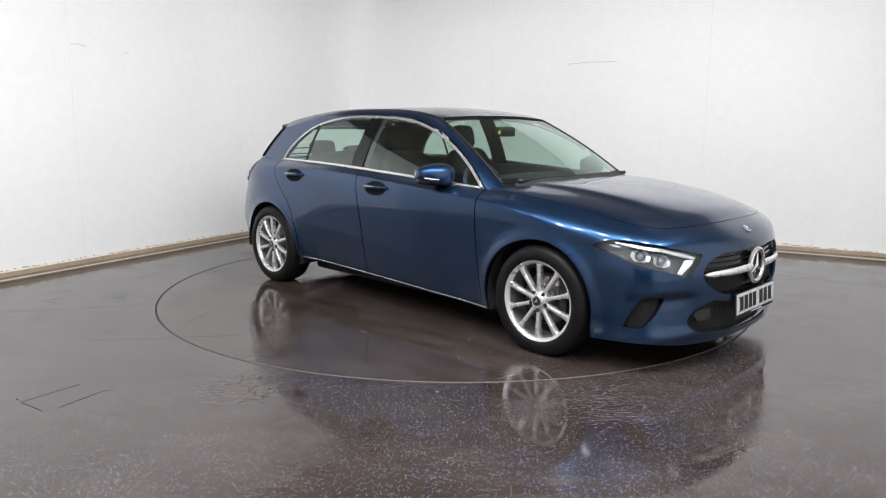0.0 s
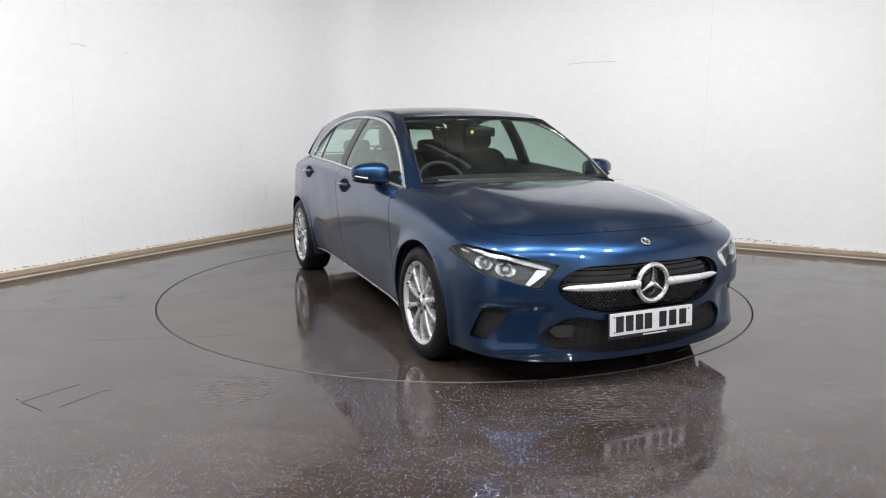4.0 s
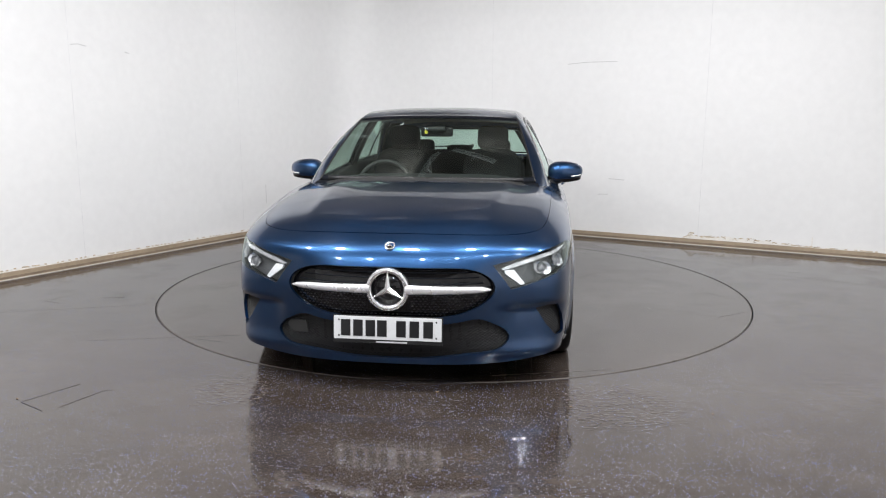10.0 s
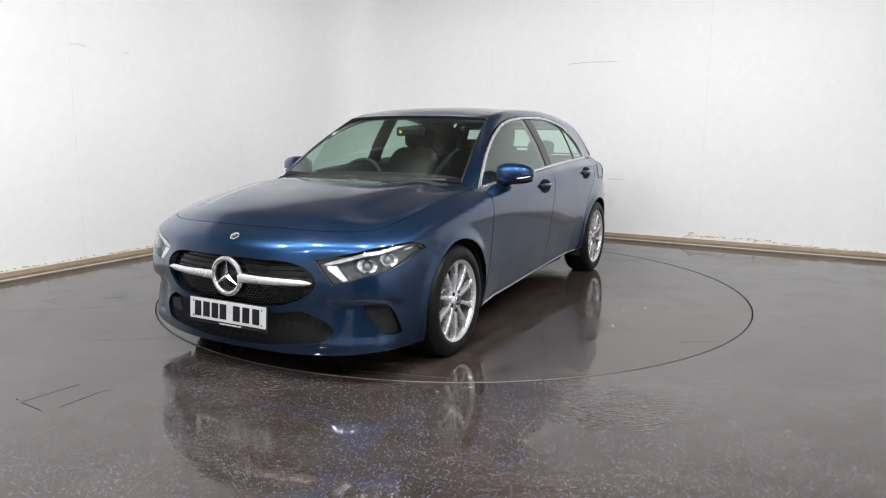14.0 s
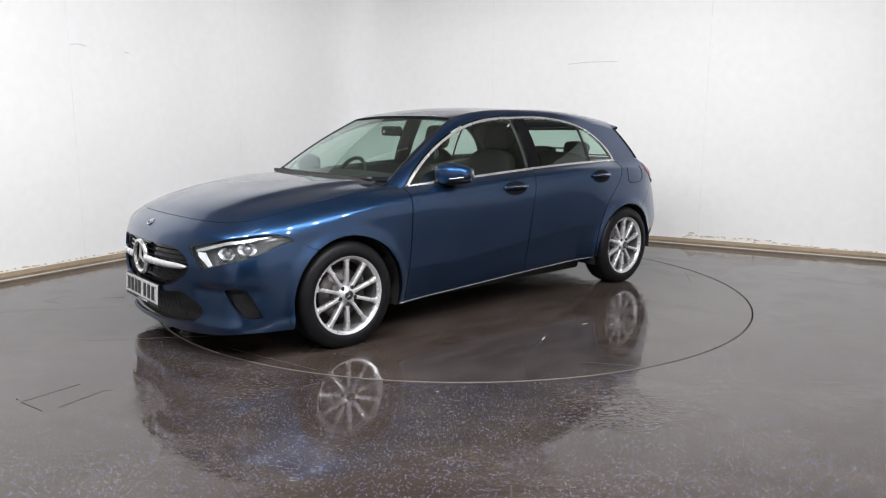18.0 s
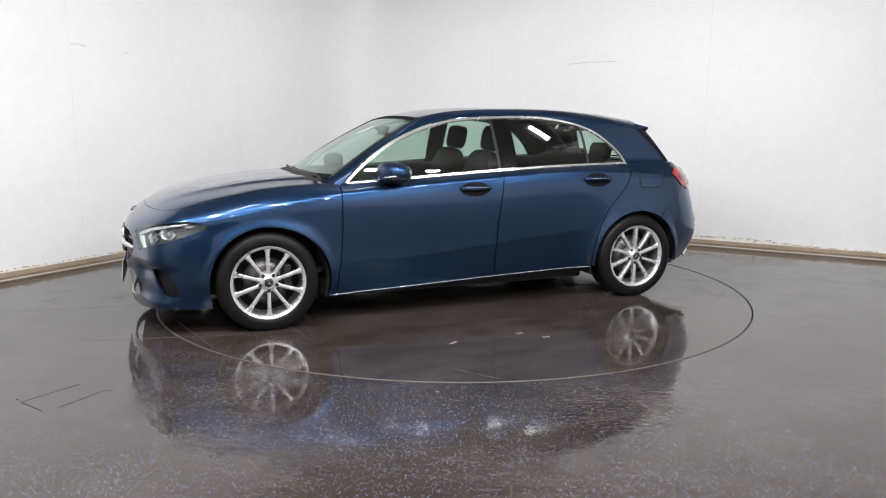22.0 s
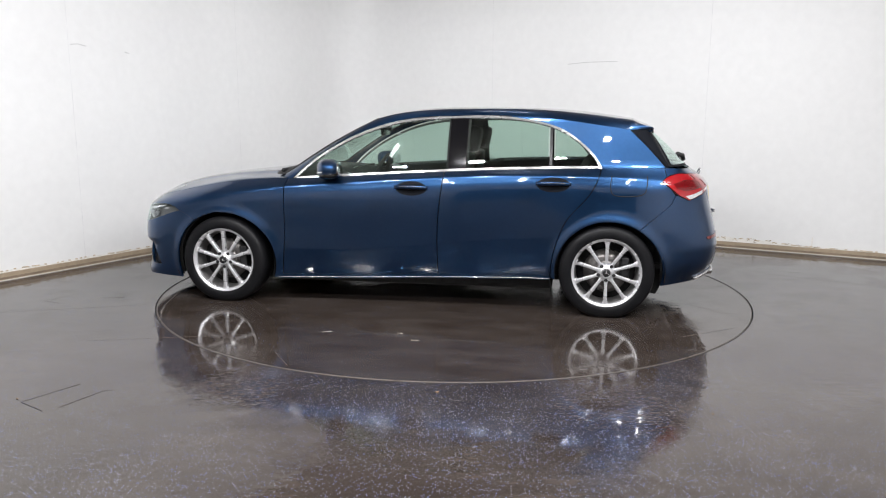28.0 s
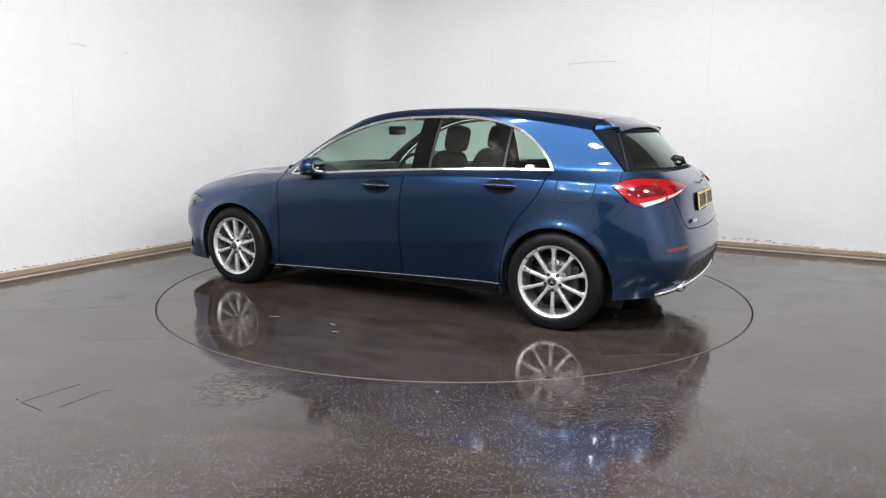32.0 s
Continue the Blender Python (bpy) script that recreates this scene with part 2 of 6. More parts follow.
def spline(knots, values, at):
    """Natural cubic through values at knots."""
    k, y, at = np.asarray(knots, float), np.asarray(values, float), np.asarray(at, float)
    n, h = len(k), np.diff(k)
    A, r = np.eye(n), np.zeros((n,) + y.shape[1:])
    for i in range(1, n - 1):
        A[i, i - 1], A[i, i], A[i, i + 1] = h[i - 1], 2 * (h[i - 1] + h[i]), h[i]
        r[i] = 6 * ((y[i + 1] - y[i]) / h[i] - (y[i] - y[i - 1]) / h[i - 1])
    M = np.linalg.solve(A, r)
    j = np.clip(np.searchsorted(k, at) - 1, 0, n - 2)
    sh = (slice(None),) + (None,) * (y.ndim - 1)
    a, b, hh = (k[j + 1] - at)[sh], (at - k[j])[sh], h[j][sh]
    return M[j] * a ** 3 / (6 * hh) + M[j + 1] * b ** 3 / (6 * hh) + (y[j] / hh - M[j] * hh / 6) * a + (y[j + 1] / hh - M[j + 1] * hh / 6) * b


def curve_of(*pairs):
    """A smooth function through (x, value) pairs."""
    pairs = sorted(pairs)
    k, v = [p[0] for p in pairs], [p[1] for p in pairs]
    return lambda x: spline(k, v, np.clip(np.atleast_1d(x), k[0], k[-1]))


def smooth_line(pts, step=0.015):
    """A dense curve through a few 2D or 3D points."""
    p = np.asarray(pts, float)
    s = np.concatenate([[0], np.cumsum(np.linalg.norm(np.diff(p, axis=0), axis=1))])
    n = max(2, int(s[-1] / step))
    return spline(s, p, np.linspace(0, s[-1], n + 1))


def dense(pts, step):
    out = []
    for a, b in zip(pts, np.roll(pts, -1, axis=0)):
        n = max(1, int(np.ceil(np.linalg.norm(b - a) / step)))
        for k in range(n):
            out.append(a + (b - a) * k / n)
    return np.array(out)


def inside(poly, q):
    x, y = q[:, 0][:, None], q[:, 1][:, None]
    a, b = poly, np.roll(poly, -1, axis=0)
    cross = ((a[:, 1] > y) != (b[:, 1] > y)) & (x < (b[:, 0] - a[:, 0]) * (y - a[:, 1]) / (b[:, 1] - a[:, 1] + 1e-12) + a[:, 0])
    return cross.sum(1) % 2 == 1


def region(outer, holes=(), step=0.03):
    """Triangles of a flat region with holes, with an even grid of points inside."""
    from mathutils.geometry import delaunay_2d_cdt
    loops = [dense(np.asarray(l, float), step * 0.6) for l in (outer, *holes)]
    pts, edges = [], []
    for l in loops:
        o = len(pts)
        pts += [tuple(p) for p in l]
        edges += [(o + i, o + (i + 1) % len(l)) for i in range(len(l))]
    border = np.array(pts)
    lo, hi = loops[0].min(0), loops[0].max(0)
    gx, gy = np.meshgrid(np.arange(lo[0], hi[0], step), np.arange(lo[1], hi[1], step))
    g = np.stack([gx.ravel(), gy.ravel()], 1)
    ok = inside(loops[0], g)
    for l in loops[1:]:
        ok &= ~inside(l, g)
    g = g[ok]
    if len(g):
        far = np.ones(len(g), bool)
        for i in range(0, len(g), 2000):
            d = ((g[i:i + 2000, None] - border[None]) ** 2).sum(2).min(1)
            far[i:i + 2000] = d > (0.45 * step) ** 2
        pts += [tuple(p) for p in g[far]]
    v, _, f, *_ = delaunay_2d_cdt([Vector(p) for p in pts], edges, [], 0, 1e-6)
    v = np.array([tuple(p) for p in v])
    f = np.array([t for t in f if len(t) == 3])
    c = v[f].mean(1)
    ok = inside(loops[0], c)
    for l in loops[1:]:
        ok &= ~inside(l, c)
    return v, f[ok]


def panel(name, surf, outer, material, parent, holes=(), step=0.03, out=0.0, rim=0.015, label=""):
    """A sheet cut from a surface, with a folded rim. surf(points) gives places and normals."""
    v, f = region(outer, holes, step)
    P, N = surf(v)
    P = P + out * N
    tri = P[f]
    flip = (np.cross(tri[:, 1] - tri[:, 0], tri[:, 2] - tri[:, 0]) * N[f].mean(1)).sum(1) < 0
    f[flip] = f[flip][:, ::-1]
    verts, norms, faces = list(P), list(N), [tuple(t) for t in f]
    if rim:
        seen = {}
        for t in faces:
            for a, b in ((t[0], t[1]), (t[1], t[2]), (t[2], t[0])):
                seen[(a, b)] = 1
        for (a, b) in list(seen):
            if (b, a) in seen:
                continue
            d = P[b] - P[a]
            sn = np.cross(d, N[a])
            sn = sn / (np.linalg.norm(sn) + 1e-9)
            o = len(verts)
            verts += [P[a], P[b], P[b] - rim * N[b], P[a] - rim * N[a]]
            norms += [sn] * 4
            faces.append((o + 1, o, o + 3, o + 2))
    return mesh_ob(name, verts, faces, material, parent, norms, label)


def sheet(name, grid, material, parent, label="", thick=0.0, closed=False):
    """A quad mesh over a grid of points [rows, columns, 3]."""
    g = np.asarray(grid, float)
    nr, nc = g.shape[:2]
    verts = list(g.reshape(-1, 3))
    faces = []
    for i in range(nr - 1):
        for j in range(nc - 1 + closed):
            faces.append((i * nc + j, i * nc + (j + 1) % nc, (i + 1) * nc + (j + 1) % nc, (i + 1) * nc + j))
    ob = mesh_ob(name, verts, faces, material, parent, None, label)
    if thick:
        md = ob.modifiers.new("thickness", "SOLIDIFY")
        md.thickness, md.offset = thick, -1.0
    return ob


# ---- the room ----
CORNER = Vector((-1.377, 4.307))
DIR_L = Vector((-0.4827, -0.8758))
DIR_R = Vector((0.8799, -0.4751))
IN_L = Vector((0.8758, -0.4827))
IN_R = Vector((-0.4751, -0.8799))
END_WL, END_WR = 5.9, 8.2


def wall_line(radius):
    """The foot of the two white walls, with the rounded corner between them."""
    a, b = CORNER + DIR_L * radius, CORNER + DIR_R * radius
    pts = [CORNER + DIR_L * END_WL]
    for k in range(17):
        s = k / 16
        pts.append((1 - s) ** 2 * a + 2 * s * (1 - s) * CORNER + s * s * b)
    pts.append(CORNER + DIR_R * END_WR)
    return pts


FOOT = wall_line(0.75)


def offset_line(pts, d):
    out = []
    for i, p in enumerate(pts):
        t = (pts[min(i + 1, len(pts) - 1)] - pts[max(i - 1, 0)]).normalized()
        out.append(p + Vector((t.y, -t.x)) * d)
    return out


def strip_wall(name, pts, z0, z1, thick, material, label, category="wall"):
    """An upright slab that follows a line; its face is on the room's side."""
    bm = bmesh.new()
    inner, outer = pts, offset_line(pts, -thick)
    rows = [[bm.verts.new((*p, z)) for p in line] for line, z in ((inner, z0), (inner, z1), (outer, z1), (outer, z0))]
    for r in range(4):
        for i in range(len(pts) - 1):
            a, b = rows[r], rows[(r + 1) % 4]
            bm.faces.new((a[i], a[i + 1], b[i + 1], b[i]))
    bm.faces.new([r[0] for r in rows])
    bm.faces.new([r[-1] for r in rows])
    return tagged(part(name, bm, material, None, smooth=True), label, category, kind="structure")


WALL = strip_wall("wall_back", FOOT, 0.0, CEIL, 0.2, WALLPAINT, "white painted studio wall with a rounded corner, scuffed and peeling")
FAR_L, FAR_R = CORNER + DIR_L * 13.0, CORNER + DIR_R * 9.5
strip_wall("wall_left", [FAR_L, CORNER + DIR_L * (END_WL + 0.004)], 0.0, CEIL, 0.2, DARKWALL, "plain grey wall beyond the white one")
strip_wall("wall_right", [CORNER + DIR_R * (END_WR + 0.004), FAR_R], 0.0, CEIL, 0.2, DARKWALL, "plain grey wall beyond the white one")
CORNER_F = FAR_R + DIR_L * 13.0
SIDE_END, FRONT_END = FAR_R.lerp(CORNER_F, 0.72), CORNER_F.lerp(FAR_L, 0.42)
strip_wall("wall_side", [FAR_R, SIDE_END], 0.0, CEIL, 0.2, WALLPAINT, "plain white studio wall beside the camera")
# Unseen wall, dark below and white above, added to shape the car's reflections
strip_wall("wall_behind", [SIDE_END.lerp(CORNER_F, 0.001), CORNER_F, FRONT_END.lerp(CORNER_F, 0.001)], 0.0, 1.15, 0.2, UNSEENWALL, "unseen dark foot of the wall behind the camera, added to darken reflections")
strip_wall("wall_above", [SIDE_END.lerp(CORNER_F, 0.001), CORNER_F, FRONT_END.lerp(CORNER_F, 0.001)], 1.153, CEIL, 0.2, WALLPAINT, "unseen white upper wall behind the camera, added to brighten reflections")
strip_wall("wall_front", [FRONT_END, FAR_L], 0.0, CEIL, 0.2, WALLPAINT, "plain white studio wall behind the camera")
SKIRT = strip_wall("baseboard", offset_line(FOOT, 0.030), 0.0, 0.062, 0.028, BOARD, "worn pale wooden skirting board along the wall", "skirting board")
strip_wall("trim", offset_line(FOOT, 0.036), 0.0, 0.006, 0.005, BEAD, "thin pale sealing bead along the skirting board", "trim")


strip_wall("trim_groove", offset_line(FOOT, 0.0325), 0.012, 0.030, 0.004, GRIME, "grimy groove along the skirting board", "trim")


def on_wall(side, s, z, out=0.0):
    d, n = (DIR_L, IN_L) if side == "l" else (DIR_R, IN_R)
    p = CORNER + d * s + n * out
    return Vector((p.x, p.y, z))


def wall_mark(name, side, pts, width, material, proud=0.0015):
    """A thin strip along points (s, z) of a wall."""
    verts, faces = [], []
    for k, (s, z) in enumerate(pts):
        a = pts[min(k + 1, len(pts) - 1)]
        c = pts[max(k - 1, 0)]
        d = Vector((a[0] - c[0], a[1] - c[1])).normalized()
        q = Vector((-d.y, d.x)) * width / 2
        for sg in (1, -1):
            verts.append(on_wall(side, s + sg * q.x, z + sg * q.y, proud))
    for k in range(len(pts) - 1):
        faces.append((2 * k, 2 * k + 1, 2 * k + 3, 2 * k + 2))
    return mesh_ob(name, verts, faces, material, WALL, smooth=False)


rng = random.Random(4)
for s in (2.14, 4.12):
    wall_mark("panel_joint", "l", [(s, 0.07), (s, CEIL)], 0.006, JOINTPAINT)
for s in (2.10, 4.62):
    wall_mark("panel_joint", "r", [(s, 0.07), (s, CEIL)], 0.006, JOINTPAINT)
for side, pts in (("l", [(4.10, 1.965), (4.03, 1.975), (3.95, 1.962)]), ("l", [(3.56, 1.945), (3.51, 1.938)]), ("l", [(1.76, 0.36), (1.762, 0.58)]),
                  ("r", [(3.06, 1.985), (3.3, 2.0), (3.64, 1.995)]), ("r", [(3.48, 0.50), (3.60, 0.505)]), ("r", [(3.6, 0.685), (3.78, 0.675)])):
    wall_mark("scuff", side, pts, 0.006, SCUFF)


def peeled_paint(side, s0, s1, height):
    """A strip where the paint has come off above the skirting, with a torn, curled upper edge."""
    n = int((s1 - s0) / 0.022)
    top = []
    for k in range(n + 1):
        s = s0 + (s1 - s0) * k / n
        top.append((s, 0.064 + max(0.004, height(s) * rng.uniform(0.75, 1.15))))
    verts = [on_wall(side, s, 0.062, 0.0012) for s, _ in top] + [on_wall(side, s, z, 0.0012) for s, z in top]
    mesh_ob("bare_patch", verts, [(k, k + 1, n + 2 + k, n + 1 + k) for k in range(n)], PEELED, WALL, smooth=False)
    verts, faces = [], []
    for s, z in top:
        curl = rng.uniform(0.002, 0.009)
        verts += [on_wall(side, s, z - 0.004, 0.0022), on_wall(side, s, z + 0.002, 0.002 + curl), on_wall(side, s, z + 0.007, 0.0015)]
    for k in range(n):
        if rng.random() < 0.55:
            continue
        for j in (0, 1):
            faces.append((3 * k + j, 3 * k + 3 + j, 3 * k + 4 + j, 3 * k + 1 + j))
    mesh_ob("curled_edge", verts, faces, PLASTER, WALL, smooth=False)


def peel_height(s):
    d = s - PEEL_AT
    torn = float(np.interp(d, [-0.08, -0.03, 0.0, 0.03, 0.10, 0.40, 0.68, 1.0, 1.25, 2.0], [0.004, 0.03, 0.115, 0.052, 0.036, 0.050, 0.042, 0.012, 0.006, 0.004]))
    return torn * (0.85 + 0.15 * math.sin(31 * s))


PEEL_AT = 4.545
peeled_paint("r", PEEL_AT - 0.08, PEEL_AT + 1.8, peel_height)
wall_mark("scuff", "r", [(5.74, 0.07), (5.74, 0.17)], 0.012, PEELED)
for k in range(46):
    # flakes hanging off the torn strip
    s = PEEL_AT - 0.06 + 1.5 * rng.random() ** 1.6
    z = 0.066 + peel_height(s) * rng.uniform(0.4, 1.25)
    wall_mark("paint_flake", "r", [(s, z), (s + rng.uniform(0.008, 0.03), z + rng.uniform(-0.010, 0.010))], rng.uniform(0.003, 0.009), PLASTER if k % 3 else CRUMB, 0.004)
peeled_paint("l", 0.85, 5.7, lambda s: 0.006 + 0.008 * abs(math.sin(5 * s)))

bm = box_bm((26, 26, 0.2), (0, 0, CEIL + 0.1))
tagged(part("ceiling", bm, CEILPAINT, None), "dark brown studio ceiling", "ceiling", kind="structure")

R_TABLE = 2.249
verts, faces = lathe([(R_TABLE + 0.006, -0.03), (R_TABLE + 0.006, 0.0), (3.5, 0.0), (16.0, 0.0)], 128, "z")
FLOOR = tagged(mesh_ob("floor", verts, faces, FLOORMAT, smooth=False), "damp dark brown speckled vinyl floor", "floor", kind="structure")
verts, faces = lathe([(0.001, -0.031), (R_TABLE + 0.02, -0.031)], 128, "z")
tagged(mesh_ob("pit", verts, faces, SEAM, smooth=False), "dark pit beneath the turntable", "pit", kind="structure")
TURNTABLE = tagged(new("turntable"), "round turntable set flush in the damp vinyl floor", "turntable")
verts, faces = lathe([(0.001, 0.0), (1.2, 0.0), (R_TABLE - 0.008, 0.0), (R_TABLE - 0.007, -0.03)], 128, "z")
mesh_ob("deck", verts, faces, TABLEMAT, TURNTABLE, smooth=False)
verts, faces = lathe([(R_TABLE - 0.002, -0.028), (R_TABLE - 0.0025, -0.001), (R_TABLE - 0.005, 0.0008), (R_TABLE - 0.010, 0.0004)], 160, "z")
mesh_ob("edge_trim", verts, faces, JOINTFLOOR, TURNTABLE, smooth=True, label="worn edge trim round the deck")
verts, faces = lathe([(R_TABLE + 0.005, -0.029), (R_TABLE + 0.005, 0.0008), (R_TABLE + 0.007, 0.0008), (R_TABLE + 0.0072, -0.002)], 160, "z")
mesh_ob("gasket", verts, faces, SEAM, FLOOR, smooth=True)

def super_ball_crumb(r):
    """An uneven little lump."""
    bm = bmesh.new()
    bmesh.ops.create_icosphere(bm, subdivisions=1, radius=r)
    for q in bm.verts:
        q.co *= rng.uniform(0.6, 1.2)
        q.co.z *= 0.45
    v, f = [tuple(q.co) for q in bm.verts], [tuple(q.index for q in p.verts) for p in bm.faces]
    bm.free()
    return v, f


def ceiling_lamp(at, aim, size, watts, label, spread=180):
    """A flat lamp hung under the ceiling, turned towards a point."""
    lamp = tagged(new("ceiling_lamp"), label, "lamp", "ceiling lamps")
    m = look(at, aim)
    lamp.matrix_basis = m
    part("housing", box_bm((size[0] + 0.05, size[1] + 0.05, 0.05), (0, 0, 0.03), 0.008), LAMPBODY, lamp)
    part("bracket", box_bm((0.03, 0.02, 0.10), (0, 0, 0.09), 0.004), LAMPBODY, lamp)
    light = bpy.data.lights.new("led_panel", "AREA")
    light.shape, light.size, light.size_y, light.energy, light.color = "RECTANGLE", size[0], size[1], watts, LAMP_TINT
    light.spread = radians(spread)
    lo = new("led_panel", light)
    lo.matrix_basis = m


def floor_mark(name, pts, width, material, parent, z=0.0012):
    verts, faces = [], []
    for k, p in enumerate(pts):
        a, c = Vector(pts[min(k + 1, len(pts) - 1)]), Vector(pts[max(k - 1, 0)])
        d = (a - c).normalized()
        q = Vector((-d.y, d.x)) * width / 2
        verts += [(p[0] + q.x, p[1] + q.y, z), (p[0] - q.x, p[1] - q.y, z)]
    faces = [(2 * k, 2 * k + 1, 2 * k + 3, 2 * k + 2) for k in range(len(pts) - 1)]
    mesh_ob(name, verts, faces, material, parent, smooth=False)


# cut patches and joints in the vinyl
for pts in ([(-2.90, -0.48), (-2.986, -0.64)], [(-2.986, -0.64), (-2.85, -0.70)], [(-2.011, -2.559), (-1.857, -2.318)], [(-2.011, -2.559), (-1.851, -2.662)],
            [(-1.80, -2.62), (-1.697, -2.407)], [(-1.697, -2.407), (-1.66, -2.40)], [(3.0, 0.62), (3.10, 0.60)], [(-2.45, -0.52), (-2.62, -0.53)]):
    floor_mark("vinyl_cut", pts, 0.003, SEAM, FLOOR)
for pts in ([(-3.4, -1.05), (-2.2, -0.72)], [(2.6, -1.75), (5.2, -1.9)], [(2.75, 0.55), (5.0, -0.9)], [(-2.2, -1.6), (-1.3, -1.45)]):
    floor_mark("vinyl_joint", pts, 0.004, JOINTFLOOR, FLOOR, 0.0008)
for x, y, r in ((-0.071, -2.385, 0.009), (-2.05, -2.52, 0.007), (1.18, -2.62, 0.005), (-1.62, -2.66, 0.004), (0.55, -2.55, 0.005)):
    v, f = super_ball_crumb(r)
    crumb = tagged(mesh_ob("crumb", [Vector(p) + Vector((x, y, r * 0.4)) for p in v], f, CRUMB, smooth=False), "small tan crumb of dirt on the floor", "crumb", "crumbs")
for a0, r0, a1, r1 in ((0.2, 2.15, 0.5, 2.2), (1.2, 2.05, 1.3, 2.2), (-0.6, 2.1, -0.7, 2.2), (2.5, 2.0, 2.7, 2.18), (3.6, 2.1, 3.75, 2.2), (4.4, 1.9, 4.5, 2.1)):
    floor_mark("deck_scratch", [(r0 * math.cos(a0), r0 * math.sin(a0)), (r1 * math.cos(a1), r1 * math.sin(a1))], 0.004, JOINTFLOOR, TURNTABLE, 0.0008)

# pale slivers lying on the deck
for x, y, a, long in ((-1.012, -1.21, 0.1, 0.065), (-0.56, -1.315, -0.5, 0.045), (-0.489, -1.473, -0.3, 0.05), (1.263, -0.744, 1.2, 0.03), (1.27, -0.86, 1.4, 0.02)):
    p = Matrix.Rotation(radians(198.33), 2) @ Vector((x, y))
    a += radians(198.33)
    e = Vector((math.cos(a), math.sin(a))) * long / 2
    floor_mark("pale_sliver", [p - e, p, p + e], 0.005, SCUFF, TURNTABLE, 0.0012)

for lx, ly in LAMPS:
    ceiling_lamp((lx, ly, CEIL - 0.16), (lx * 0.8, ly + (0.0 if ly < -4 else 1.6), 0.4), LAMP_SIZE, LAMP_W, "small white LED flood lamp under the ceiling")
# wash lamps without a known source, added to even out the white walls
for d, n, more in ((DIR_L, IN_L, 1.0), (DIR_R, IN_R, 1.20)):
    for s, power in ((1.5, 0.46), (3.5, 0.96), (5.5, 1.16)):
        foot = CORNER + d * s
        p = foot + n * 3.0
        ceiling_lamp((p.x, p.y, CEIL - 0.16), (foot.x, foot.y, 1.5 if more == 1.0 else 1.0), (0.60, 0.16), WASH_W * power * more, "long white wash lamp added to brighten a wall", 150)

# more added lamps: they brighten unseen walls that the car mirrors
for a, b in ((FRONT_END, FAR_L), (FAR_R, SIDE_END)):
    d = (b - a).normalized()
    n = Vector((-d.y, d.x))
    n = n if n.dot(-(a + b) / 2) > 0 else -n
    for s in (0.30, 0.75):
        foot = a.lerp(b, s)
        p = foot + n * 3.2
        ceiling_lamp((p.x, p.y, CEIL - 0.16), (foot.x, foot.y, 0.8), (0.60, 0.16), WASH_W * 2.2, "long white wash lamp added to brighten a wall", 150)
# one more added lamp, for the unseen upper wall behind the camera
ceiling_lamp((CORNER_F.x * 0.5, CORNER_F.y + 3.2, CEIL - 0.16), (CORNER_F.x, CORNER_F.y, 1.6), (0.60, 0.16), WASH_W * 2.2, "long white wash lamp added to brighten a wall", 150)


# ---- the car: its surfaces, in the car's own space (x forward, y to its left, origin between the axles) ----
CAR = tagged(new("hatchback_car"), "dark blue metallic five-door hatchback with silver alloy wheels", "car")
SEAT_AT = Matrix.Translation((0.2036, -0.0603, 0.0))
WHEELBASE = 2.729
XF, XR = WHEELBASE / 2, -WHEELBASE / 2

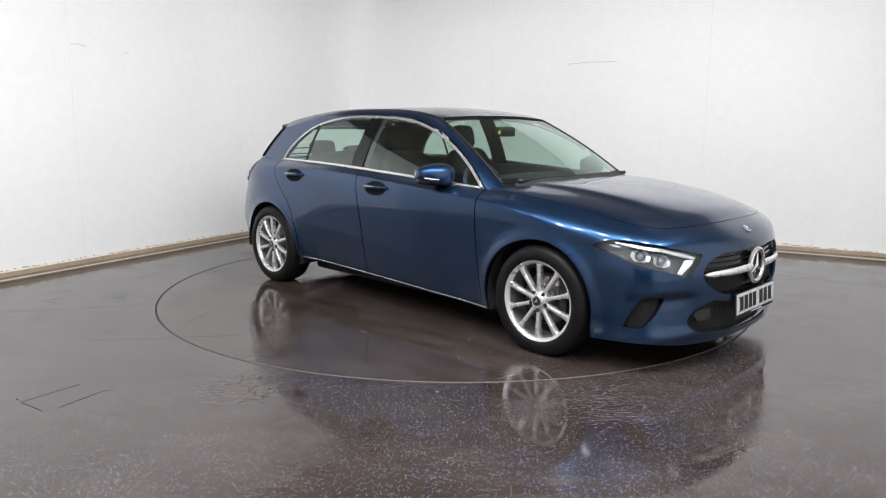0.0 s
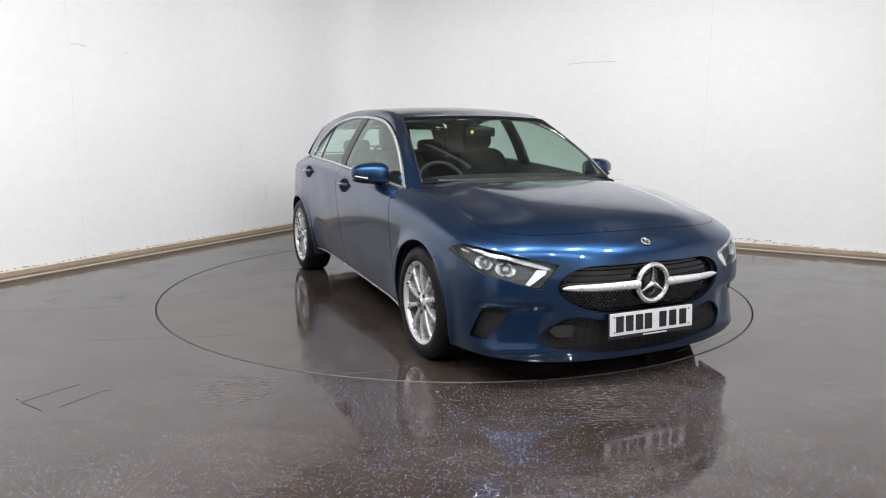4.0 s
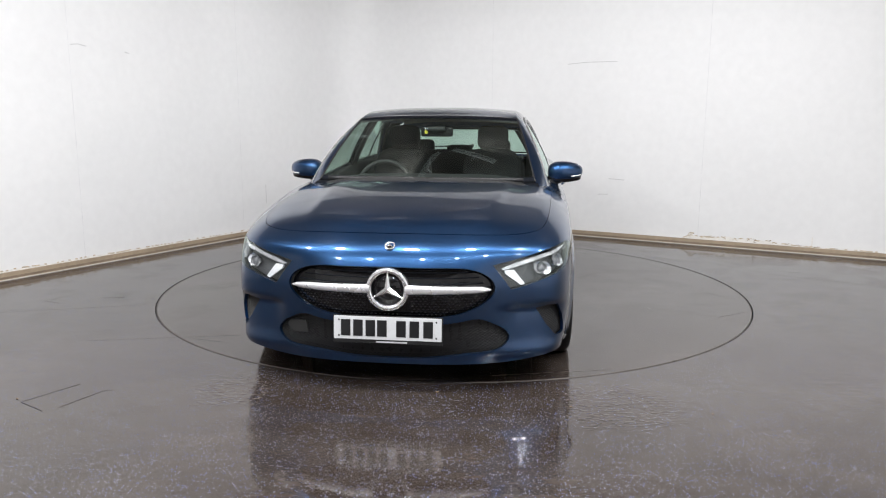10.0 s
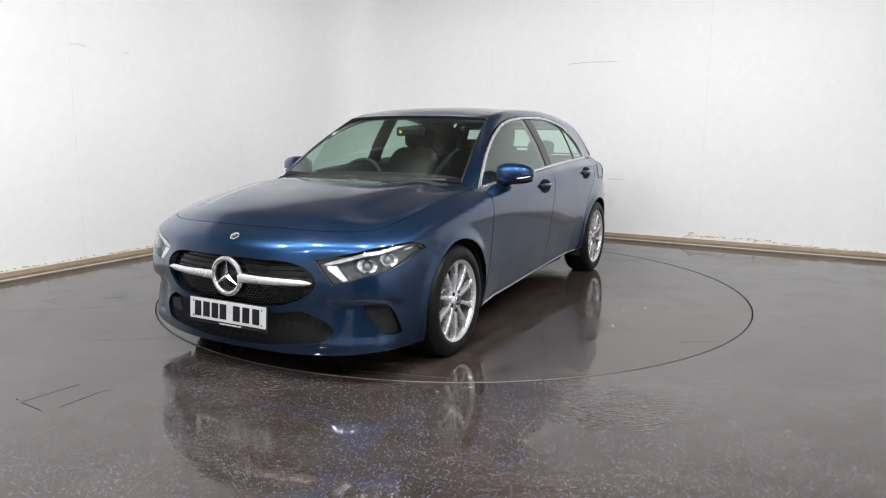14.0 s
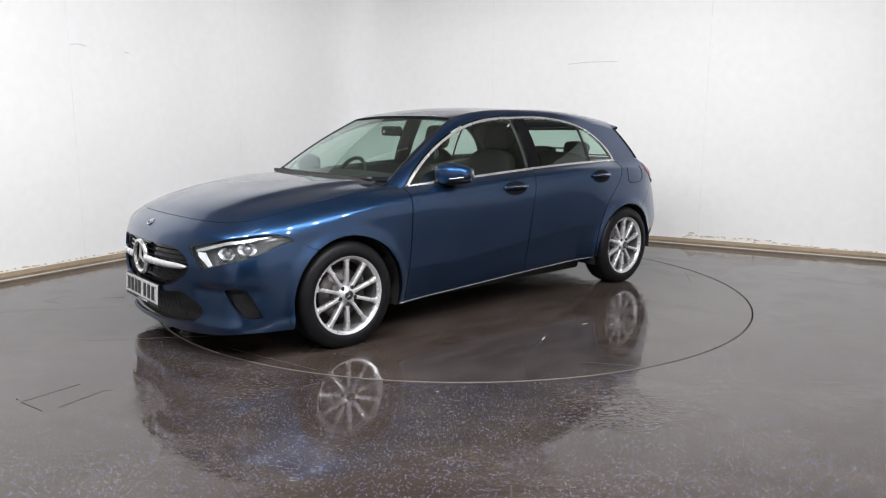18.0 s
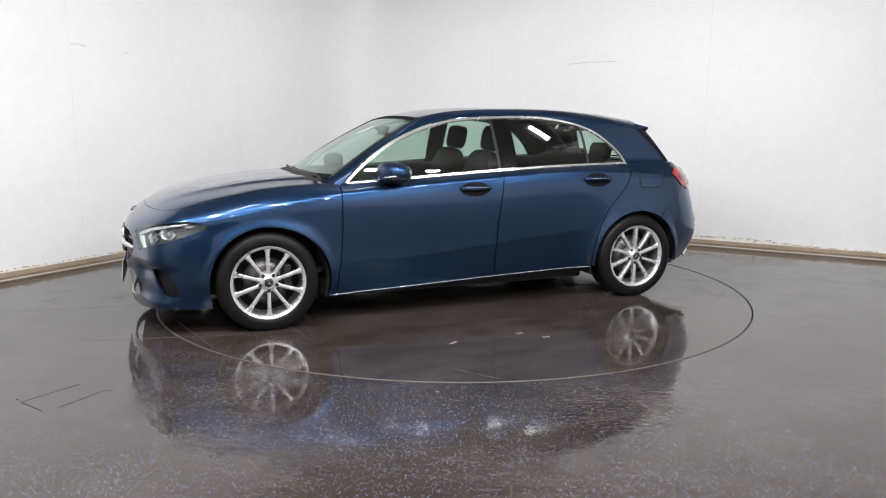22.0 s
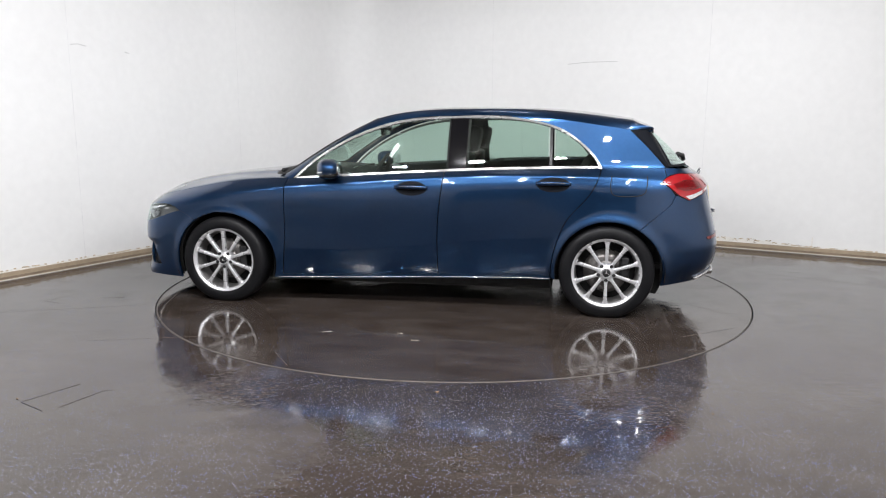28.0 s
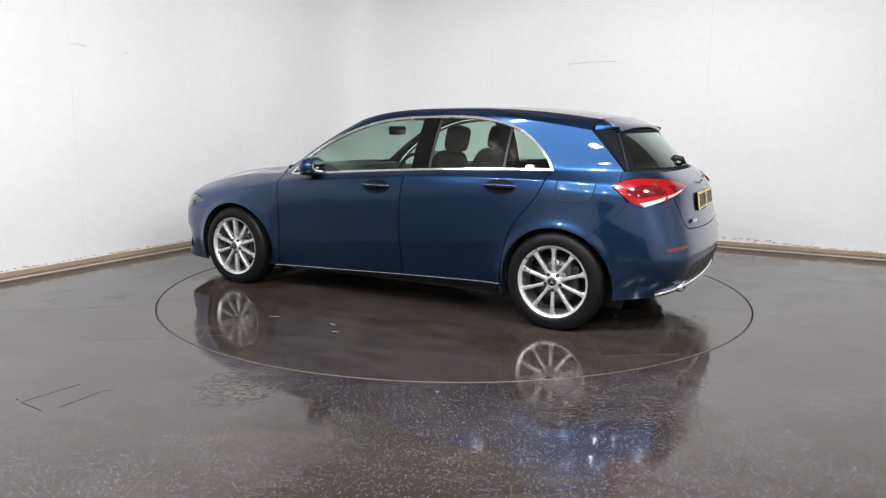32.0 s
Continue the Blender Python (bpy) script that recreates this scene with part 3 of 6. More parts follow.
# Plan curves from the middle of the nose round the side to the middle of the tail, row by row from the sill up: x, y, z.
ROWS = [
    ([2.185, 2.158, 2.085, 1.995, 1.77, 1.365, 0.85, 0.0, -0.85, -1.365, -1.75, -2.01, -2.075, -2.095],
     [0, 0.35, 0.60, 0.775, 0.850, 0.870, 0.850, 0.845, 0.850, 0.86, 0.81, 0.66, 0.42, 0],
     [0.140, 0.140, 0.148, 0.170, 0.165, 0.175, 0.180, 0.208, 0.235, 0.24, 0.225, 0.245, 0.25, 0.25]),
    ([2.205, 2.178, 2.098, 2.002, 1.77, 1.365, 0.85, 0.0, -0.85, -1.365, -1.75, -2.05, -2.132, -2.155],
     [0, 0.35, 0.60, 0.783, 0.868, 0.890, 0.864, 0.858, 0.866, 0.89, 0.845, 0.70, 0.44, 0],
     [0.26, 0.26, 0.26, 0.26, 0.27, 0.28, 0.29, 0.30, 0.32, 0.33, 0.33, 0.34, 0.34, 0.34]),
    ([2.225, 2.195, 2.105, 2.008, 1.77, 1.365, 0.85, 0.0, -0.85, -1.365, -1.75, -2.055, -2.145, -2.168],
     [0, 0.35, 0.60, 0.790, 0.878, 0.900, 0.874, 0.866, 0.878, 0.90, 0.858, 0.715, 0.45, 0],
     [0.42, 0.42, 0.42, 0.42, 0.42, 0.42, 0.41, 0.43, 0.45, 0.47, 0.47, 0.47, 0.47, 0.47]),
    ([2.228, 2.195, 2.103, 2.003, 1.77, 1.365, 0.85, 0.0, -0.85, -1.365, -1.75, -2.035, -2.12, -2.14],
     [0, 0.35, 0.60, 0.790, 0.878, 0.903, 0.886, 0.882, 0.890, 0.904, 0.858, 0.70, 0.42, 0],
     [0.54, 0.54, 0.54, 0.545, 0.55, 0.56, 0.57, 0.59, 0.61, 0.63, 0.63, 0.63, 0.63, 0.63]),
    ([2.200, 2.170, 2.083, 1.985, 1.77, 1.365, 0.85, 0.0, -0.85, -1.365, -1.75, -2.005, -2.08, -2.10],
     [0, 0.35, 0.60, 0.778, 0.868, 0.896, 0.897, 0.896, 0.902, 0.898, 0.842, 0.668, 0.40, 0],
     [0.635, 0.635, 0.64, 0.645, 0.655, 0.68, 0.72, 0.755, 0.79, 0.80, 0.80, 0.79, 0.79, 0.79]),
    ([2.148, 2.122, 2.045, 1.948, 1.77, 1.365, 0.85, 0.0, -0.85, -1.365, -1.75, -1.97, -2.045, -2.065],
     [0, 0.35, 0.60, 0.750, 0.834, 0.873, 0.875, 0.876, 0.884, 0.874, 0.805, 0.625, 0.38, 0],
     [0.712, 0.711, 0.708, 0.715, 0.738, 0.798, 0.854, 0.905, 0.945, 0.945, 0.925, 0.915, 0.915, 0.915]),
    ([2.075, 2.050, 1.980, 1.900, 1.77, 1.365, 0.85, 0.0, -0.85, -1.365, -1.72, -1.88, -1.945, -1.965],
     [0, 0.35, 0.58, 0.69, 0.745, 0.780, 0.795, 0.822, 0.816, 0.795, 0.715, 0.595, 0.36, 0],
     [0.762, 0.759, 0.755, 0.764, 0.790, 0.868, 0.905, 0.952, 0.992, 1.003, 1.005, 1.0, 1.0, 1.0]),
]


# wheel openings: reach ahead of the axle, behind it, and height over its line; rear, then front
OPENING = {False: (0.347, 0.372, 0.353), True: (0.352, 0.400, 0.355)}


class BodySurface:
    """The lower body as one smooth surface over (w, z): w runs from the nose round the car's left side, negative on its right."""

    def __init__(self, rows, ns=900, nv=130):
        a = np.array([np.stack(r, 1) for r in rows])
        flip = np.array([1, -1, 1])
        ext = np.concatenate([a[:, 2:0:-1] * flip, a, a[:, -2:-4:-1] * flip], 1)
        mid = ext[3]
        s = np.concatenate([[0], np.cumsum(np.linalg.norm(np.diff(mid, axis=0), axis=1))])
        s -= s[2]
        self.w1 = s[-3]
        self.s = np.linspace(0, self.w1, ns)
        along = np.array([spline(s, r, self.s) for r in ext])
        self.v = np.linspace(0, 1, nv)
        kn = np.array([0, 0.14, 0.30, 0.47, 0.66, 0.86, 1.0])
        self.g = np.stack([spline(kn, along[:, i], self.v) for i in range(ns)], 1)
        self.shape()
        du, dv = np.gradient(self.g, axis=1), np.gradient(self.g, axis=0)
        n = np.cross(du, dv)
        n /= np.linalg.norm(n, axis=2, keepdims=True) + 1e-12
        if n[nv // 2, ns // 2, 1] < 0:
            n = -n
        x = self.g[:, :, 0]
        lean = np.array([0.0, 0.93, 0.36])
        k = 0.75 * np.clip((self.v[:, None] - 0.66) / 0.34, 0, 1) ** 1.3 * np.clip((-1.20 - x) / 0.15, 0, 1) * np.clip((x + 1.85) / 0.12, 0, 1)
        n = n * (1 - k[..., None]) + lean * k[..., None]
        self.n = n / np.linalg.norm(n, axis=2, keepdims=True)

    def shape(self):
        """Flared wheel openings, the shoulder line and the hollow low on the doors."""
        x, y, z = self.g[:, :, 0], self.g[:, :, 1], self.g[:, :, 2]
        side = np.clip((y - 0.70) / 0.12, 0, 1)
        for xc in (XF, XR):
            ahead, behind, high = OPENING[xc > 0]
            r = np.hypot((x - xc) / np.where(x > xc, ahead, behind), (z - 0.306) / high)
            y += side * 0.013 * np.exp(-((r - 1.0) / 0.11) ** 2)
        line = np.interp(x, [-1.8, -1.07, -0.7, -0.32, 0.48, 0.89, 1.4], [0.935, 0.952, 0.955, 0.938, 0.882, 0.850, 0.775])
        along = np.clip((x + 1.85) / 0.3, 0, 1) * np.clip((1.45 - x) / 0.3, 0, 1)
        y += side * along * 0.007 * np.exp(-((z - line) / 0.016) ** 2)
        low = np.interp(x, [-1.0, 0.49], [0.545, 0.405])
        along = np.clip((x + 1.05) / 0.25, 0, 1) * np.clip((1.0 - x) / 0.3, 0, 1)
        tuck = np.clip((low - z) / 0.34, 0, 1)
        y -= side * along * 0.036 * tuck * (1.3 - 0.3 * tuck)

        front = np.clip((x - 1.80) / 0.20, 0, 1)
        front = front * front * (3 - 2 * front)
        brow = np.clip((0.445 - z) / 0.05, 0, 1)
        hollow = front * 0.036 * brow * brow * (3 - 2 * brow) * np.clip((z - 0.19) / 0.21, 0, 1) * np.exp(-((y - 0.70) / 0.14) ** 4)
        lip = front * 0.012 * np.exp(-((z - 0.200) / 0.036) ** 2) * np.clip((y - 0.30) / 0.25, 0, 1)
        x += 0.75 * (lip - hollow)
        y += 0.45 * (lip - hollow)
        # the tail's bumper is cut under below a crease
        rear = np.clip((-1.74 - x) / 0.16, 0, 1)
        under = np.clip((0.475 - z) / 0.22, 0, 1)
        under = 0.034 * rear * under * (1.4 - 0.4 * under)
        x += 0.8 * under
        y -= 0.5 * under * y / 0.8

    def __call__(self, q):
        q = np.asarray(q, float)
        w, z = np.abs(q[:, 0]), q[:, 1]
        f = np.clip(w / self.w1, 0, 1) * (len(self.s) - 1)
        i = np.minimum(f.astype(int), len(self.s) - 2)
        a = (f - i)[:, None]
        col = self.g[:, i] * (1 - a) + self.g[:, i + 1] * a
        nor = self.n[:, i] * (1 - a) + self.n[:, i + 1] * a
        zc = np.maximum.accumulate(col[:, :, 2], axis=0)
        k = np.clip((zc < z).sum(0) - 1, 0, len(self.v) - 2)
        j = np.arange(len(w))
        b = np.clip((z - zc[k, j]) / (zc[k + 1, j] - zc[k, j] + 1e-9), 0, 1)[:, None]
        P = col[k, j] * (1 - b) + col[k + 1, j] * b
        N = nor[k, j] * (1 - b) + nor[k + 1, j] * b
        N /= np.linalg.norm(N, axis=1, keepdims=True) + 1e-12
        m = np.where(q[:, 0] < 0, -1.0, 1.0)
        P[:, 1] *= m
        N[:, 1] *= m
        return P, N

    def top(self, w):
        return np.interp(np.abs(w), self.s, self.g[-1, :, 2])

    def bottom(self, w):
        return np.interp(np.abs(w), self.s, self.g[0, :, 2])

    def at_x(self, x, z):
        """w of places on the side, by x and z."""
        x, z = np.atleast_1d(np.asarray(x, float)), np.atleast_1d(np.asarray(z, float))
        w = np.interp(-x, -self.g[60, :, 0], self.s)
        for _ in range(6):
            w = np.clip(w + (self(np.stack([w, z], 1))[0][:, 0] - x), 0.01, self.w1 - 0.01)
        return w

    def at_y(self, y, z, rear=False):
        """w of places on the nose (or the tail), by y and z."""
        y, z = np.atleast_1d(np.asarray(y, float)), np.atleast_1d(np.asarray(z, float))
        w = np.abs(y) * 1.02
        if rear:
            w = self.w1 - w
        for _ in range(8):
            p = self(np.stack([w, z], 1))[0][:, 1]
            w = np.clip(w + (np.abs(y) - p) * (-0.9 if rear else 0.9), 0, self.w1)
        return np.where(y < 0, -w, w)


BODY = BodySurface(ROWS)


def side_poly(pts):
    p = np.asarray(pts, float)
    return np.stack([BODY.at_x(p[:, 0], p[:, 1]), p[:, 1]], 1)


def nose_poly(pts, rear=False):
    p = np.asarray(pts, float)
    return np.stack([BODY.at_y(p[:, 0], p[:, 1], rear), p[:, 1]], 1)


def mirrored(poly):
    return np.asarray(poly) * np.array([-1, 1])


def arch(xc, r, a0, a1, n=28, zc=0.306):
    """Points of a wheel opening, from angle a0 to a1 (degrees, 0 towards the nose). The rear openings are wider than high."""
    k, ahead, behind, high = r / 0.327, *OPENING[xc > 0]
    pts = []
    for i in range(n + 1):
        a = radians(a0 + (a1 - a0) * i / n)
        pts.append((xc + k * (ahead if math.cos(a) > 0 else behind) * math.cos(a), zc + k * high * math.sin(a)))
    return pts


def along_top(w0, w1, n=40):
    w = np.linspace(w0, w1, n)
    return np.stack([w, BODY.top(w) - 0.0005], 1)


def along_bottom(w0, w1, n=40):
    w = np.linspace(w0, w1, n)
    return np.stack([w, BODY.bottom(w) + 0.0005], 1)


R_ARCH = 0.327
GAP = 0.0035
FRONT_ARCH = arch(XF, R_ARCH, -25, 205)
REAR_ARCH = arch(XR, R_ARCH, -25, 205)

# seams of the side panels, as x and z from the top down
SEAM_A = smooth_line([(0.885, 0.95), (0.888, 0.75), (0.893, 0.50), (0.915, 0.30), (0.93, 0.16)], 0.02)
SEAM_B = smooth_line([(-0.262, 1.0), (-0.235, 0.80), (-0.214, 0.60), (-0.210, 0.40), (-0.212, 0.20)], 0.02)
SEAM_C = smooth_line([(-1.315, 1.02), (-1.285, 0.93), (-1.225, 0.82), (-1.09, 0.66), (-1.035, 0.53), (-1.005, 0.42), (-0.992, 0.30), (-0.99, 0.22)], 0.02)
LAMP_TIP = (1.695, 0.661)


def headlight_poly():
    """Outline of the left headlight: its tail on the wing, its inner end beside the grille."""
    side = side_poly([(1.697, 0.661), (1.729, 0.685), (1.783, 0.703), (1.827, 0.706), (1.90, 0.702)])
    top = nose_poly([(0.735, 0.686), (0.63, 0.658), (0.492, 0.627)])
    low = nose_poly([(0.545, 0.560), (0.580, 0.510), (0.60, 0.512), (0.653, 0.527), (0.735, 0.553)])
    back = side_poly([(1.96, 0.580), (1.909, 0.594), (1.828, 0.622), (1.76, 0.645)])
    return np.concatenate([side, top, low, back])


LIGHT_L = headlight_poly()


def cut(line, below=None, above=None):
    return np.array([p for p in line if (below is None or p[1] < below) and (above is None or p[1] > above)])


def shift(line, dx):
    return np.asarray(line) + np.array([dx, 0])


def inset_w(poly, d):
    """The outline moved inwards, or outwards where d is negative."""
    p = np.asarray(poly)
    t = np.roll(p, -1, axis=0) - np.roll(p, 1, axis=0)
    n = np.stack([-t[:, 1], t[:, 0]], 1)
    n /= np.linalg.norm(n, axis=1, keepdims=True) + 1e-12
    area = (p[:, 0] * np.roll(p[:, 1], -1) - np.roll(p[:, 0], -1) * p[:, 1]).sum()
    return p + n * d * (1 if area > 0 else -1)


def build_body():
    # bumper: over the nose, from wheel opening to wheel opening
    w_end = float(BODY.at_x(XF + 0.343, 0.24)[0])
    bottom = along_bottom(0, w_end, 50)
    up = side_poly([p for p in arch(XF, R_ARCH, -12, 55, 16)])
    seam = side_poly([(XF + 0.235, 0.610), (1.66, 0.645), LAMP_TIP])
    w_top = float(BODY.at_x(1.70, 0.77)[0])
    half = np.concatenate([bottom, up, seam, along_top(w_top, 0.0, 50)])
    left = half[1:-1]
    outer = np.concatenate([half, mirrored(left[::-1])])
    grille = nose_poly(smooth_line([(0, 0.622), (0.25, 0.620), (0.385, 0.612), (0.455, 0.587), (0.498, 0.547), (0.506, 0.515), (0.485, 0.475), (0.44, 0.440), (0.355, 0.403), (0.2, 0.379), (0, 0.372)], 0.02))
    grille = np.concatenate([grille, mirrored(grille[1:-1][::-1])])
    lower = nose_poly(smooth_line([(0, 0.345), (0.25, 0.350), (0.36, 0.364), (0.435, 0.372), (0.496, 0.348), (0.547, 0.318), (0.576, 0.270), (0.555, 0.237), (0.42, 0.198), (0.2, 0.176), (0, 0.171)], 0.02))
    lower = np.concatenate([lower, mirrored(lower[1:-1][::-1])])
    intake = np.concatenate([nose_poly([(0.752, 0.318), (0.722, 0.368), (0.700, 0.404)]), side_poly([(2.010, 0.418), (1.962, 0.412), (1.928, 0.362), (1.902, 0.305), (1.880, 0.254), (1.925, 0.249), (1.972, 0.256)])])
    intake = dense(intake, 0.02)
    lights = [LIGHT_L, mirrored(LIGHT_L)]
    panel("front_bumper", BODY, outer, PAINT, CAR, [grille, lower, intake, mirrored(intake), *lights], 0.016, label="blue painted front bumper and nose")
    ends = {"grille": grille, "lower": lower, "intake": intake}

    for side in (1, -1):
        S = (lambda p: np.asarray(p)) if side > 0 else mirrored
        # wing
        wt0, wt1 = float(BODY.at_x(1.70, 0.77)[0]), float(BODY.at_x(0.885 + GAP, 0.89)[0])
        seam_f = np.concatenate([side_poly([LAMP_TIP]), side_poly(shift([LAMP_TIP, (1.66, 0.645), (XF + 0.235, 0.610)], -0.7 * GAP))])
        arc = side_poly(arch(XF, R_ARCH, 56, 198, 30))
        low = [(0.975, 0.188), (0.93 + GAP, 0.188)]
        back = side_poly(shift(cut(SEAM_A, 0.885, 0.2)[::-1], GAP))
        panel("front_wing", BODY, S(np.concatenate([seam_f, arc, side_poly(low), back, along_top(wt1, wt0, 40)])), PAINT, CAR, step=0.018)
        # doors
        for name, a, b, zt in (("front_door", SEAM_A, SEAM_B, (0.893, 0.966)), ("rear_door", SEAM_B, SEAM_C, (0.966, 1.0))):
            fa = side_poly(shift(cut(a, zt[0] - 0.006, 0.225), -GAP))
            if name == "front_door":
                fb = side_poly(shift(cut(b, zt[1] - 0.006, 0.235), GAP)[::-1])
            else:
                fb = side_poly(shift(cut(b, zt[1] - 0.006, 0.25), GAP)[::-1])
            if name == "front_door":
                fa = np.concatenate([fa, side_poly([(0.924 - GAP, 0.2165)])])
            low = np.stack([np.linspace(fa[-1, 0], fb[0, 0], 30), np.linspace(fa[-1, 1], fb[0, 1], 30)], 1)[1:-1]
            low[:, 1] = BODY.bottom(low[:, 0]) + 0.035
            door = panel(name, BODY, S(np.concatenate([fa, low, fb, along_top(fb[-1, 0], fa[0, 0], 30)])), PAINT, CAR, step=0.014)
            hx, hz = (-0.033, 0.858) if name == "front_door" else (-0.996, 0.900)
            door_handle(door, hx, hz, side)
        # rear quarter
        top_w = (float(BODY.at_x(-1.315, 0.99)[0]), float(BODY.at_x(-1.734, 0.985)[0]))
        c = side_poly(shift(cut(SEAM_C, 0.995, 0.245), -GAP))
        arc = side_poly(arch(XR, R_ARCH, -9, 122, 30))
        seam_r = side_poly([(-1.68, 0.70), (-1.765, 0.775), (-1.79, 0.83)])
        quarter = np.concatenate([c, arc, seam_r, side_poly([(-1.715, 0.93), (-1.731, 0.955)]), along_top(top_w[1], top_w[0], 20)])
        panel("rear_quarter", BODY, S(quarter), PAINT, CAR, step=0.016)
        flap = smooth_line([(-1.375, 0.955), (-1.37, 0.87), (-1.385, 0.838), (-1.42, 0.828), (-1.55, 0.832), (-1.585, 0.845), (-1.60, 0.88), (-1.605, 0.955)], 0.015)
        if side > 0:
            line = BODY(S(side_poly(flap)))
            v, f = tube(line[0] + 0.001 * line[1], 0.0034, 6)
            mesh_ob("fuel_flap_joint", v, f, SEAM, CAR, label="dark joint round the fuel flap")
        # tail lamp over the corner
        lamp_out = np.concatenate([side_poly(smooth_line([(-1.703, 0.924), (-1.745, 0.950), (-1.826, 0.966)], 0.02)),
                                   nose_poly(smooth_line([(0.63, 0.963), (0.50, 0.945), (0.397, 0.915)], 0.02), True),
                                   nose_poly([(0.42, 0.902), (0.544, 0.876), (0.66, 0.842)], True), side_poly([(-1.939, 0.819), (-1.883, 0.800), (-1.812, 0.835), (-1.762, 0.876)])])
        panel("lamp_surround", BODY, S(inset_w(lamp_out, -0.005)), GLOSSBLACK, CAR, step=0.02, out=0.003, label="black joint round the tail lamp")
        tl = panel("tail_lamp", BODY, S(lamp_out), REDLENS, CAR, step=0.02, out=0.006, label="red tail lamp with a pale lower strip")
        for ins in (np.concatenate([side_poly([(-1.775, 0.905), (-1.85, 0.928)]), nose_poly([(0.66, 0.925), (0.65, 0.878)], True), side_poly([(-1.86, 0.858), (-1.80, 0.875)])]),
                    nose_poly([(0.60, 0.925), (0.46, 0.912), (0.45, 0.902), (0.58, 0.882)], True)):
            panel("lamp_insert", BODY, S(ins), DEEPRED, tl, step=0.02, out=0.0085, rim=0.003, label="deep red inner lamp band")
        strip = np.concatenate([side_poly([(-1.856, 0.826), (-1.915, 0.838)]), nose_poly([(0.668, 0.860), (0.684, 0.840)], True), side_poly([(-1.935, 0.822), (-1.888, 0.804)])])
        panel("reversing_strip", BODY, S(strip), REVERSELENS, tl, step=0.015, out=0.0105, rim=0.003, label="frosted white lens")
        strip = nose_poly([(0.655, 0.862), (0.50, 0.895), (0.50, 0.887), (0.655, 0.850)], True)
        panel("reversing_strip", BODY, S(strip), REVERSELENS, tl, step=0.015, out=0.0105, rim=0.003, label="frosted white lens")
        P, N = BODY(S(nose_poly([(0.655, 0.955), (0.665, 0.90), (0.675, 0.845)], True)))
        v, f = tube(P + 0.0075 * N, 0.0025, 5)
        mesh_ob("lamp_joint", v, f, SEAM, tl)

    # tail: bumper below, tailgate above
    wr = BODY.w1
    w_end = float(BODY.at_x(XR - 0.362, 0.26)[0])
    bot = along_bottom(w_end, wr, 40)
    arc = side_poly(arch(XR, R_ARCH, 192, 122.8, 16))[::-1]
    seam_r = side_poly(shift([(-1.68, 0.70), (-1.765, 0.775), (-1.79, 0.83)], -GAP))
    tg = nose_poly([(0.606, 0.890), (0.603, 0.83), (0.575, 0.76), (0.55, 0.69), (0.51, 0.655), (0.25, 0.640), (0.0, 0.635)], True)
    halfl = np.concatenate([bot[::-1], arc[::-1], seam_r, tg])
    other = halfl.copy()
    other[:, 0] = 2 * wr - other[:, 0]
    whole = np.concatenate([halfl, other[::-1][1:-1]])

    def tail(q):
        """The surface, carried on past the middle of the tail."""
        q = np.asarray(q, float)
        over = q[:, 0] > wr
        r = q.copy()
        r[over, 0] = -(2 * wr - q[over, 0])
        return BODY(r)

    panel("rear_bumper", tail, whole, PAINT, CAR, step=0.025)
    g1 = np.concatenate([along_top(float(BODY.at_x(-1.74, 0.985)[0]), wr, 30)])
    low = nose_poly([(0.0, 0.641), (0.25, 0.646), (0.505, 0.661), (0.545, 0.694), (0.57, 0.764), (0.597, 0.84), (0.600, 0.893)], True)
    tgh = np.concatenate([g1, low, side_poly([(-1.80, 0.90), (-1.735, 0.95)])])
    oth = tgh.copy()
    oth[:, 0] = 2 * wr - oth[:, 0]
    k = len(g1)
    loop = np.concatenate([tgh[k + 1:], tgh[:k - 1], oth[:k][::-1], oth[k + 1:][::-1], [[wr, 0.641]]])
    gate = panel("tailgate", tail, loop, PAINT, CAR, step=0.025)
    return ends, tail, gate


def door_handle(door, hx, hz, side):
    """A bar across a flat oval whose dark colour stands for the cup's shade."""
    u = np.linspace(0, 2 * math.pi, 36)[:-1]
    cup = np.stack([hx + 0.108 * np.cos(u), hz - 0.004 + 0.049 * np.sin(u)], 1)
    poly = side_poly(cup)
    panel("handle_cup", BODY, poly if side > 0 else mirrored(poly), CUP, door, step=0.015, out=0.0025, rim=0.0, label="flat dark oval that paints the shade of the handle cup")
    xs = np.linspace(hx + 0.112, hx - 0.112, 15)
    line, n = BODY(side_poly(np.stack([xs, np.full(15, hz + 0.002)], 1)))
    bow = 0.006 + 0.026 * np.sin(np.linspace(0, math.pi, 15))
    pts = line + n * bow[:, None]
    pts[:, 1] *= side
    v, f = tube(pts, 0.0115, 10, 1.15)
    grip = mesh_ob("handle", v, f, PAINT, door, label="blue painted pull handle")
    v, f = tube(pts[2:-2] + np.array([0, side * 0.0125, 0.004]), 0.0016, 6)
    mesh_ob("handle_trim", v, f, CHROME, grip, label="thin chrome line")


ENDS, TAIL, GATE = build_body()

